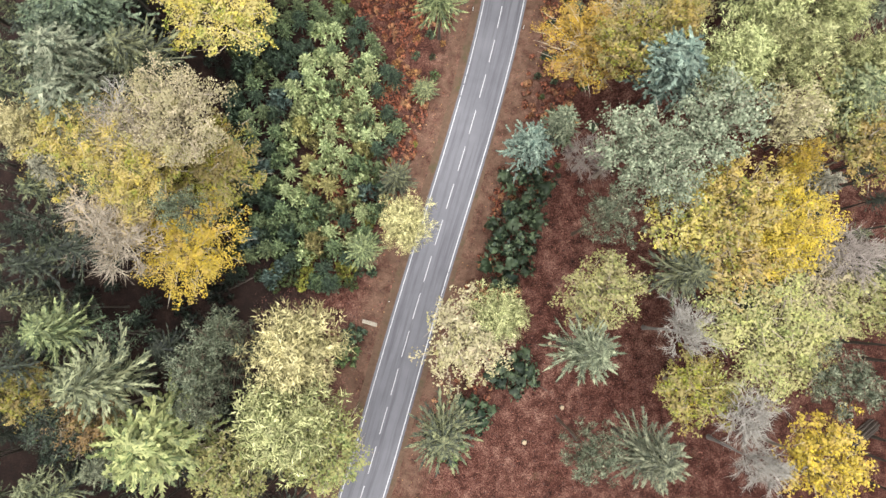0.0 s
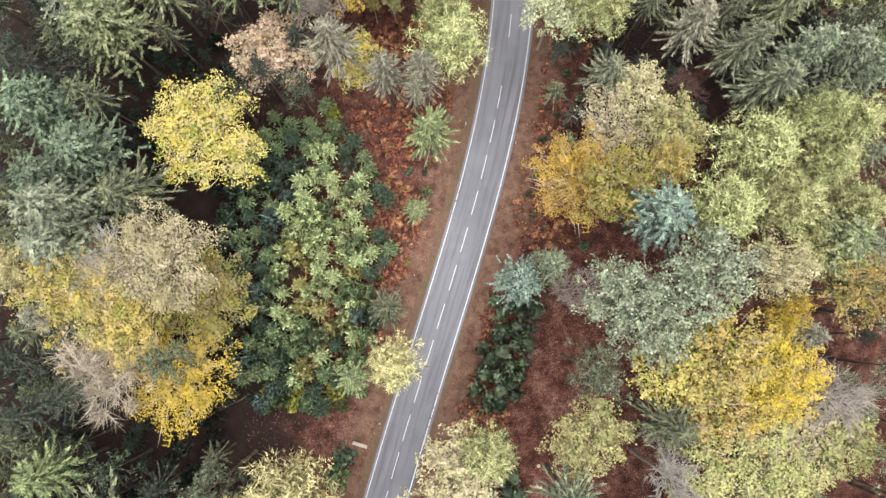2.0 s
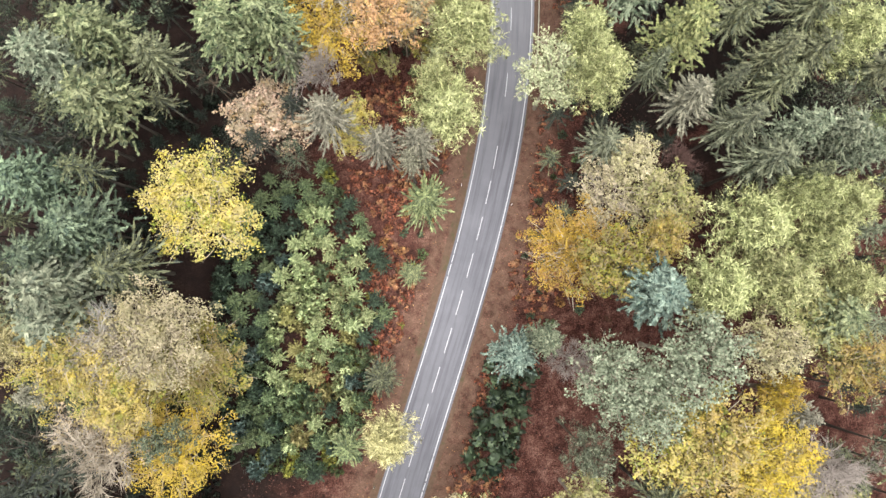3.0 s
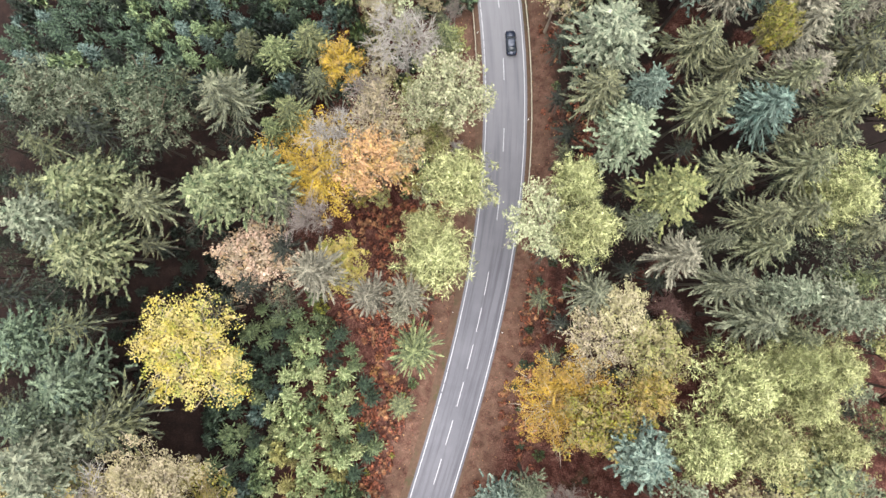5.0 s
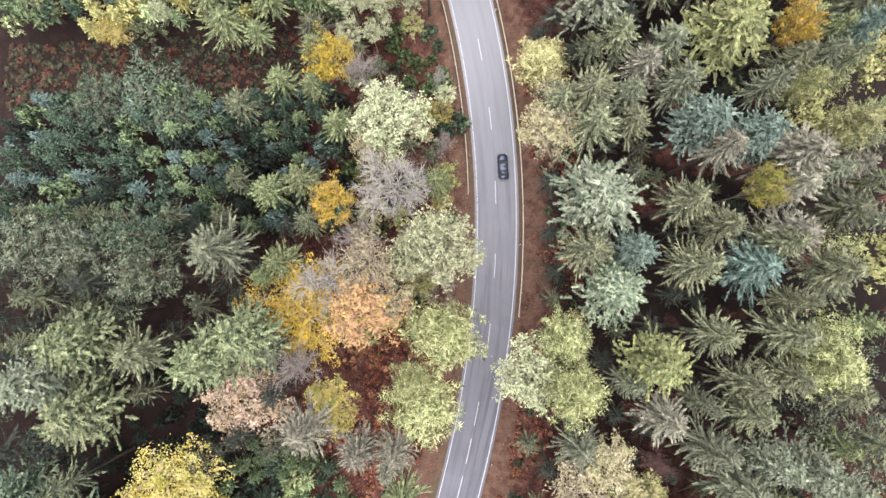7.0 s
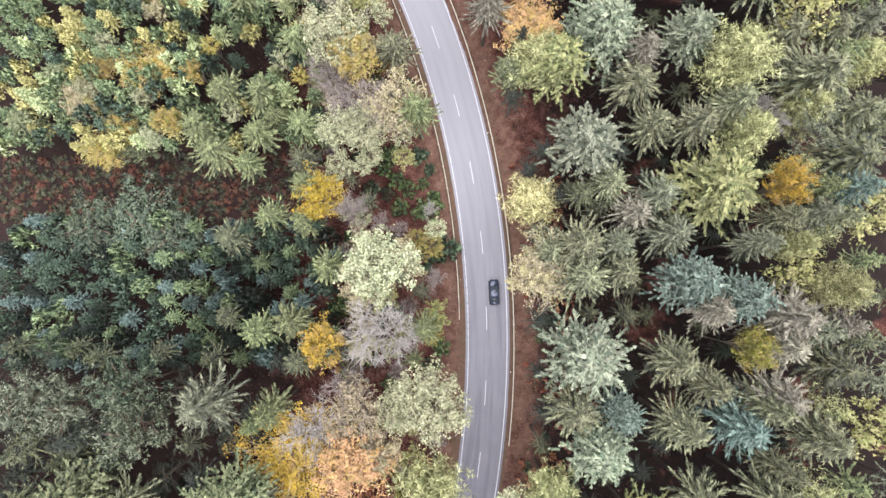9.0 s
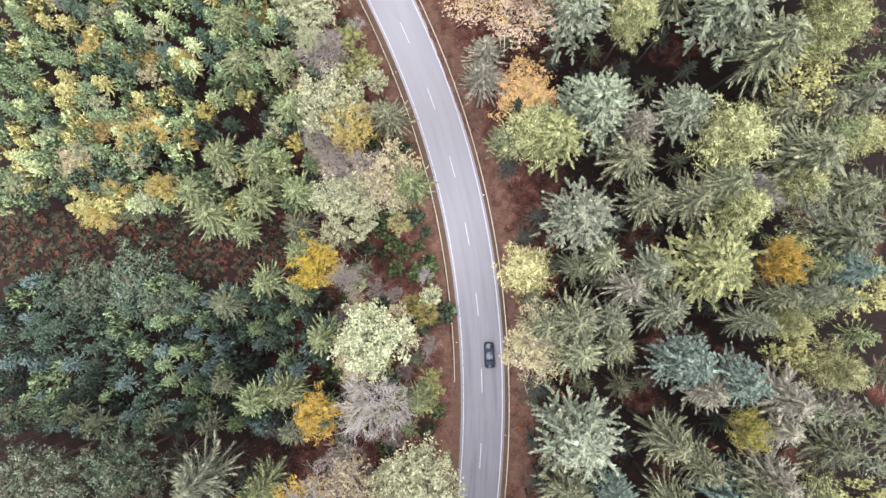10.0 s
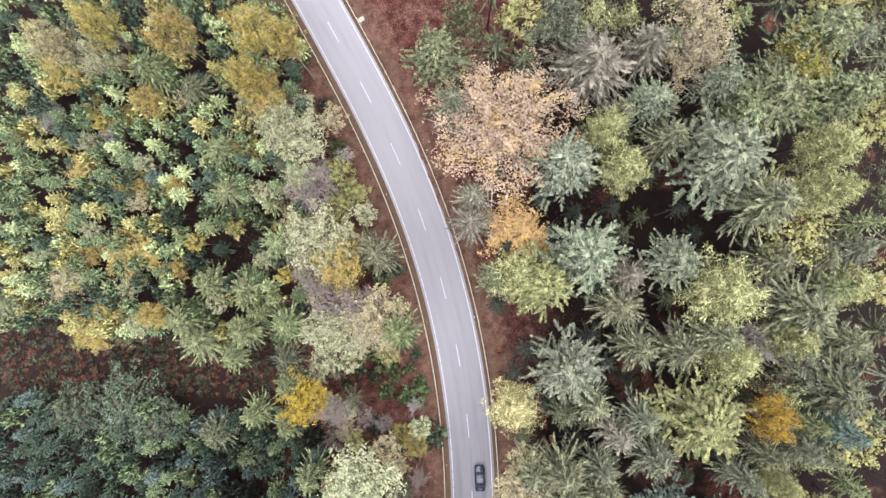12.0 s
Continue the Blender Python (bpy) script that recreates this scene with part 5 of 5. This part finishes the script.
# understorey in the gap under the pines, its shade put into a near-black tint
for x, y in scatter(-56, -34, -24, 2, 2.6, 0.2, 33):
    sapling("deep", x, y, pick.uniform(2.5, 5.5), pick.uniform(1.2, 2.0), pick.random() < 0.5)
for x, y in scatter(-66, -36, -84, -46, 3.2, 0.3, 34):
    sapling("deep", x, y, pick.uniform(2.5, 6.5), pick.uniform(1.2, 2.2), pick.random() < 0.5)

for x, y in scatter(12, 22, -40, 40, 4.0, 0.3, 28):
    shrub(pick.choice(["green", "dark"]), x, y, float(land(x, y)) + pick.uniform(0.6, 1.8), pick.uniform(0.6, 1.2))

# low growth in the beech leaves beside the road
for x, y in scatter(-34, 6, -54, 12, 2.1, 0.12, 36, lambda x, y: -19 < x - float(middle(y)) < -8.2 and (x > -16.5 or y > -12) and math.sin(x * 0.7) + math.sin(y * 0.5) > -0.9):
    shrub(pick.choice(["rust", "green", "rust", "dark", "lime", "rust", "green"]), x, y, float(land(x, y)) + pick.uniform(0.5, 1.6), pick.uniform(0.5, 1.2))
for x, y in scatter(4, 30, -74, 30, 3.4, 0.25, 37, lambda x, y: 7.6 < x - float(middle(y)) < 16 and math.sin(x * 0.6) + math.sin(y * 0.4) > -0.4):
    shrub(pick.choice(["rust", "rust", "green", "dark"]), x, y, float(land(x, y)) + pick.uniform(0.5, 1.4), pick.uniform(0.45, 1.1))

join_stand("conifer_stand", "dense stand of young green and yellowing conifers", "conifers")
join_stand("outer_forest", "outer forest of tall mixed spruce, pine and larch", "forest")


# ---- things along the road ----
def box(bm, size, m=Matrix(), bevel=0.0):
    made = bmesh.ops.create_cube(bm, size=1.0, matrix=m @ Matrix.Diagonal((*size, 1)))
    if bevel:
        edges = {e for v in made["verts"] for e in v.link_edges}
        bmesh.ops.bevel(bm, geom=list(edges), offset=bevel, segments=2, affect="EDGES")


def piece(name, bm, mat, parent, label=""):
    me = bpy.data.meshes.new(name)
    bm.to_mesh(me)
    bm.free()
    me.materials.append(mat)
    ob = new(name, me)
    ob.parent = parent
    if label:
        ob["label"] = label
    return ob


def along(y, off, lift=0.0):
    """The pose at y beside the road, off metres right of its middle, facing along it."""
    d = (float(middle(y + 0.5)) - float(middle(y - 0.5)))
    q = 1 / math.sqrt(1 + d * d)
    rise = math.degrees(math.atan(float(level(y + 0.5) - level(y - 0.5))))
    return pose(float(middle(y)) + q * off, y - d * q * off, float(level(y)) + lift, rise, 0, -math.degrees(math.atan(d)))


steel = plain("galvanised_steel", srgb(206, 198, 176, 0.5), 0.5, 0.35)
white = plain("white_plastic", srgb(240, 240, 238, 0.8), 0.45)
black = plain("black_plastic", (0.02, 0.02, 0.022, 1), 0.5)
wood_pale = two_tone("weathered_wood", srgb(190, 176, 156, 0.3), srgb(232, 222, 204, 0.36), 3.0, 0.85, 0.4)
wood_log = two_tone("log_bark", srgb(70, 60, 54, 0.35), srgb(120, 106, 96, 0.4), 3.0, 0.9, 0.6)
wood_cut = two_tone("cut_wood", srgb(150, 130, 104, 0.45), srgb(200, 180, 150, 0.5), 6.0, 0.85, 0.3)


def guard_rail(lo, hi, off, label):
    """A steel crash barrier: a folded beam on posts four metres apart."""
    ob = new("guard_rail")
    ob.matrix_world = along(lo, off)
    back = ob.matrix_world.inverted()
    ys = np.arange(lo, hi + 0.1, 2.0)
    face = -1 if off > 0 else 1
    profile = [(0.0, 0.42), (0.08, 0.47), (0.08, 0.53), (0.0, 0.585), (0.08, 0.64), (0.08, 0.70), (0.0, 0.75), (-0.05, 0.76), (-0.05, 0.41)]
    verts, faces, k = [], [], len(profile)
    for y in ys:
        m = back @ along(y, off)
        sink = 0.5 * min(1, (y - lo) / 6, (hi - y) / 6) - 0.5
        verts += [m @ Vector((face * a, 0, b + sink)) for a, b in profile]
    for i in range(len(ys) - 1):
        faces += [(i * k + j, i * k + (j + 1) % k, (i + 1) * k + (j + 1) % k, (i + 1) * k + j) for j in range(k)]
    me = mesh("rail", np.array([tuple(v) for v in verts]), faces, [steel])
    rail = new("rail", me)
    rail.parent = ob
    bm = bmesh.new()
    box(bm, (0.1, 0.12, 1.0), pose(0, 0, 0.2), 0.015)
    first = piece("post", bm, steel, ob)
    first.matrix_local = pose(-face * 0.1, 0, -0.45)
    for y in np.arange(lo + 4, hi - 2, 4.0):
        p = first.copy()
        scene.collection.objects.link(p)
        p.matrix_local = back @ along(y, off) @ pose(-face * 0.1, 0, 0)
    return tagged(ob, label, "guard rail", "guard rails along the bend", "")


guard_rail(30, 150, -4.95, "steel guard rail on the falling side of the road")
guard_rail(9, 150, 4.55, "steel guard rail below the wooded bank")


def delineator(y, off):
    ob = new("delineator_post")
    bm = bmesh.new()
    box(bm, (0.12, 0.1, 1.05), pose(0, 0, 0.5), 0.03)
    piece("post", bm, white, ob)
    bm = bmesh.new()
    box(bm, (0.13, 0.11, 0.24), pose(0, 0, 0.82), 0.02)
    piece("band", bm, black, ob, "black slanted band")
    bm = bmesh.new()
    box(bm, (0.05, 0.012, 0.16), pose(0, -0.062, 0.82), 0.004)
    piece("reflector", bm, white, ob, "small pale reflector")
    ob.matrix_world = along(y, off, -0.08)
    return tagged(ob, "white plastic roadside post with black band", "roadside post", "roadside posts")


for y, off in ((-14.7, 4.0), (-13.4, -4.7), (-61.0, -4.3), (-62.5, 4.2), (21.0, 4.0), (37.0, -4.4), (62.0, 4.0), (86.0, -4.4), (112.0, 4.9)):
    delineator(y, off)


def bench(x, y, turn):
    ob = new("bench")
    bm = bmesh.new()
    for k in (-1, 0, 1):
        box(bm, (2.3, 0.15, 0.05), pose(0, k * 0.17, 0.47), 0.012)
    piece("seat", bm, wood_pale, ob)
    for k in (-0.8, 0.8):
        bm = bmesh.new()
        box(bm, (0.14, 0.5, 0.08), pose(k, 0, 0.41), 0.015)
        box(bm, (0.14, 0.12, 0.45), pose(k, 0.15, 0.2), 0.015)
        box(bm, (0.14, 0.12, 0.45), pose(k, -0.15, 0.2), 0.015)
        piece("leg", bm, wood_pale, ob)
    bm = bmesh.new()
    box(bm, (2.3, 0.05, 0.16), pose(0, 0.32, 0.78, -12), 0.012)
    piece("backrest", bm, wood_pale, ob)
    ob.matrix_world = pose(x, y, float(land(x, y)), 0, 0, turn)
    return tagged(ob, "weathered pale wooden bench on the leaf-covered verge", "bench")


bench(-16.3, -62.9, -17)


def log_mesh(length, girth, rng):
    s = Shape()
    u = np.linspace(0, 1, 6)
    tube(s, np.stack([u * length - length / 2, rng.normal(size=6) * 0.03, rng.normal(size=6) * 0.03], 1), girth * (1 - 0.25 * u) * rng.uniform(0.92, 1.08, 6), 9)
    n = 9
    for base, flip in ((0, 1), (5 * n, -1)):
        ring = s.v[0][base:base + n]
        s.add(np.concatenate([ring, [ring.mean(0)]]), [((j + 1) % n, j, n) if flip > 0 else (j, (j + 1) % n, n) for j in range(n)])
    return s.done("log")


lg = np.random.default_rng(8)
pile = new("log_pile")
pile.matrix_world = pose(57.3, -80.6, float(land(57.3, -80.6)), 0, 0, 40)
for row, count in ((0, 5), (1, 4), (2, 2)):
    for k in range(count):
        piece_log = part("log", log_mesh(4.6 + lg.uniform(-0.4, 0.4), 0.2, lg), wood_log, pile)
        piece_log.matrix_local = pose(lg.uniform(-0.2, 0.2), (k - count / 2) * 0.44, 0.2 + row * 0.36, 0, 0, lg.uniform(-3, 3))
tagged(pile, "stack of dark felled logs on red leaves", "log pile")


def fallen_log(x, y, length, girth, turn):
    ob = part("fallen_log", log_mesh(length, girth, lg), wood_log, None)
    ob.matrix_world = pose(x, y, float(land(x, y)) + girth * 0.7, 0, 0, turn)
    return tagged(ob, "bare fallen tree trunk lying on the leaves", "fallen log", "fallen logs")


for a in ((13.0, -79.0, 5.0, 0.13, -50), (24.0, -46.5, 4.5, 0.14, 70), (-37.0, -57.0, 7.0, 0.18, 25), (-21.0, 1.0, 4.0, 0.12, 80), (9.5, -73.0, 3.0, 0.09, -35), (38.0, -20.0, 5.0, 0.12, 20)):
    fallen_log(*a)


def stump(x, y, r, h):
    ob = new("tree_stump")
    s = Shape()
    tube(s, [(0, 0, -0.15), (0, 0, 0.08), (0, 0, h)], [r * 1.6, r * 1.15, r], 10)
    part("base", s.done("base"), wood_log, ob)
    t = np.linspace(0, 2 * np.pi, 10, endpoint=False)
    s = Shape()
    s.add(np.concatenate([np.stack([np.cos(t) * r, np.sin(t) * r, 0 * t + h + 0.004], 1), [[0, 0, h + 0.02]]]), [(j, (j + 1) % 10, 10) for j in range(10)])
    part("cut_face", s.done("cut_face"), wood_cut, ob, "pale sawn face")
    ob.matrix_world = pose(x, y, float(land(x, y)))
    return tagged(ob, "sawn tree stump among fallen red leaves", "tree stump", "tree stumps")


def stone_block(x, y):
    bm = bmesh.new()
    box(bm, (1.15, 0.85, 0.6), pose(0, 0, 0.28), 0.06)
    ob = piece("stone_block", bm, wood_pale, None)
    ob.matrix_world = pose(x, y, float(land(x, y)), 0, 0, 28)
    return tagged(ob, "pale weathered block lying on the road verge", "stone block")


stone_block(-10.2, 115.0)

for a in ((6.6, -81.0, 0.34, 0.4), (12.4, -76.0, 0.3, 0.3), (11.0, -66.5, 0.28, 0.3), (16.0, -84.0, 0.3, 0.35)):
    stump(*a)


# ---- the car in the right-hand lane ----
def loft(bm, rings):
    """Skins a row of closed rings of equal length and caps the ends."""
    rows = [[bm.verts.new(p) for p in ring] for ring in rings]
    for a, b in zip(rows, rows[1:]):
        for j in range(len(a)):
            bm.faces.new((a[j], a[(j + 1) % len(a)], b[(j + 1) % len(b)], b[j]))
    bm.faces.new(rows[0][::-1])
    bm.faces.new(rows[-1])
    bmesh.ops.recalc_face_normals(bm, faces=bm.faces)


def rounded(y, w, lo, hi, k=0.82):
    """A car's cross-section at y: half width w, from lo to hi, narrower above."""
    return [(w * 0.9, y, lo), (w, y, lo + 0.35 * (hi - lo)), (w * 0.97, y, lo + 0.7 * (hi - lo)), (w * k, y, hi), (0, y, hi + 0.03),
            (-w * k, y, hi), (-w * 0.97, y, lo + 0.7 * (hi - lo)), (-w, y, lo + 0.35 * (hi - lo)), (-w * 0.9, y, lo)]


def sedan(y, off):
    ob = new("car")
    lacquer = plain("dark_blue_lacquer", (0.022, 0.028, 0.045, 1), 0.22, 0.3)
    glass_m, gn, gl = material("car_glass")
    gn["Principled BSDF"].inputs["Base Color"].default_value = (0.03, 0.035, 0.04, 1)
    gn["Principled BSDF"].inputs["Roughness"].default_value = 0.04
    rubber = plain("tyre_rubber", (0.015, 0.015, 0.016, 1), 0.8)
    alloy = plain("alloy_rim", (0.5, 0.5, 0.52, 1), 0.35, 0.9)
    lamp = plain("lamp_lens", (0.75, 0.77, 0.8, 1), 0.1)
    red = plain("tail_lens", (0.35, 0.02, 0.02, 1), 0.15)
    bm = bmesh.new()
    loft(bm, [rounded(-2.22, 0.72, 0.42, 0.82), rounded(-2.12, 0.86, 0.26, 0.94), rounded(-1.5, 0.9, 0.2, 0.97), rounded(0, 0.91, 0.2, 0.94), rounded(1.1, 0.9, 0.2, 0.92),
              rounded(1.8, 0.87, 0.22, 0.84), rounded(2.12, 0.8, 0.28, 0.74), rounded(2.22, 0.66, 0.4, 0.64)])
    body = piece("body", bm, lacquer, ob)
    body.data.shade_smooth()
    bm = bmesh.new()
    loft(bm, [rounded(-1.72, 0.7, 0.9, 0.96, 0.9), rounded(-1.0, 0.74, 0.9, 1.38, 0.78), rounded(-0.3, 0.76, 0.9, 1.45, 0.76), rounded(0.35, 0.76, 0.9, 1.41, 0.76), rounded(1.12, 0.74, 0.88, 0.94, 0.9)])
    cabin = piece("window_band", bm, glass_m, ob, "dark reflective windows")
    cabin.data.shade_smooth()
    bm = bmesh.new()
    loft(bm, [rounded(-1.08, 0.58, 1.36, 1.385), rounded(-0.3, 0.62, 1.4, 1.475), rounded(0.3, 0.6, 1.4, 1.445), rounded(0.4, 0.56, 1.385, 1.42)])
    piece("roof", bm, lacquer, ob).data.shade_smooth()
    for s in (-1, 1):
        for wy in (-1.36, 1.36):
            bm = bmesh.new()
            bmesh.ops.create_cone(bm, cap_ends=True, segments=20, radius1=0.32, radius2=0.32, depth=0.2, matrix=pose(s * 0.82, wy, 0.32, 0, 90, 0))
            tyre = piece("wheel", bm, rubber, ob)
            bm = bmesh.new()
            bmesh.ops.create_cone(bm, cap_ends=True, segments=14, radius1=0.21, radius2=0.19, depth=0.02, matrix=pose(s * 0.93, wy, 0.32, 0, 90, 0))
            piece("rim", bm, alloy, tyre)
        bm = bmesh.new()
        box(bm, (0.34, 0.2, 0.12), pose(s * 0.58, 2.06, 0.66, 0, 0, -s * 18), 0.04)
        piece("headlight", bm, lamp, ob, "clear headlight")
        bm = bmesh.new()
        box(bm, (0.3, 0.1, 0.14), pose(s * 0.62, -2.14, 0.78), 0.03)
        piece("tail_light", bm, red, ob, "red tail light")
        bm = bmesh.new()
        box(bm, (0.2, 0.1, 0.13), pose(s * 0.97, 0.75, 0.98), 0.03)
        piece("mirror", bm, lacquer, ob)
    ob.matrix_world = along(y, off, 0.03)
    return tagged(ob, "dark blue-grey saloon car driving in its lane", "car")


sedan(34.6, 1.3)

# ---- loose leaves and low growth ----
lr = np.random.default_rng(17)


def strew(name, count, lo_x, hi_x, lo_y, hi_y, size, mat, label, category, keep=None):
    x, y = lr.uniform(lo_x, hi_x, count), lr.uniform(lo_y, hi_y, count)
    ok = np.abs(x - middle(y)) > 4.4
    if keep:
        ok &= keep(x, y)
    x, y = x[ok], y[ok]
    n = len(x)
    p = np.stack([x, y, land(x, y) + lr.uniform(0.02, 0.1, n)], 1)
    up = unit(np.array([0, 0, 1.0]) + lr.normal(size=(n, 3)) * 0.45)
    a = unit(np.cross(up, lr.normal(size=(n, 3))))
    b = np.cross(up, a)
    s = size * lr.uniform(0.5, 1.6, (n, 1))
    v = np.stack([p - a * s, p + b * s * 0.6, p + a * s, p - b * s * 0.6], 1).reshape(-1, 3)
    tagged(new(name, mesh(name, v, np.arange(4 * n).reshape(-1, 4), [mat])), label, category, kind="stuff")


strew("fallen_leaves", 36000, -34, 34, -105, 120, 0.13, foliage("fallen_leaf", srgb(96, 50, 40, 0.2), srgb(196, 128, 104, 0.17)), "scattered rust-brown fallen beech leaves", "fallen leaves")
under = Shape()
for _ in range(2600):
    side = lr.random()
    uy = lr.uniform(-50, 6) if side < 0.6 else lr.uniform(-75, 60)
    ux = float(middle(uy)) + (-lr.uniform(8, 24) if side < 0.6 else lr.uniform(6.5, 15))
    if math.sin(ux * 0.55 + 1) + math.sin(uy * 0.4) + lr.normal() * 0.5 < -0.1:
        continue
    leaves(under, np.array([ux, uy, float(land(ux, uy)) + lr.uniform(0.1, 0.6)]), lr.uniform(0.25, 0.7), 26, 0.2, lr, 0.6)
beech = new("beech_undergrowth", under.done("beech_undergrowth"))
beech.data.materials[0] = foliage("beech_rust", srgb(96, 42, 34, 0.24), srgb(196, 110, 82, 0.28), srgb(232, 168, 122, 0.3), 0.2)
tagged(beech, "knee-high beech undergrowth with rust-red withered leaves", "undergrowth", kind="stuff")
strew("verge_leaves", 5000, -30, 22, -105, 120, 0.09, foliage("bright_leaf", srgb(190, 120, 60, 0.25), srgb(238, 190, 120, 0.3)), "scattered orange leaves along the road", "fallen leaves", lambda x, y: np.abs(x - middle(y)) < 9)
weed = Shape()
for _ in range(1100):
    wx, wy = lr.uniform(-84, -20), lr.uniform(47, 60)
    leaves(weed, np.array([wx, wy, float(land(wx, wy)) + 0.15]), lr.uniform(0.3, 0.8), 34, 0.2, lr, 0.5)
low_growth = new("bramble_patch", weed.done("bramble_patch"))
low_growth.data.materials[0] = foliage("bramble", srgb(62, 64, 48, 0.15), srgb(132, 138, 96, 0.19), srgb(150, 92, 66, 0.24), 0.3)
tagged(low_growth, "low brown-green bramble covering the clearing", "brambles", kind="stuff")
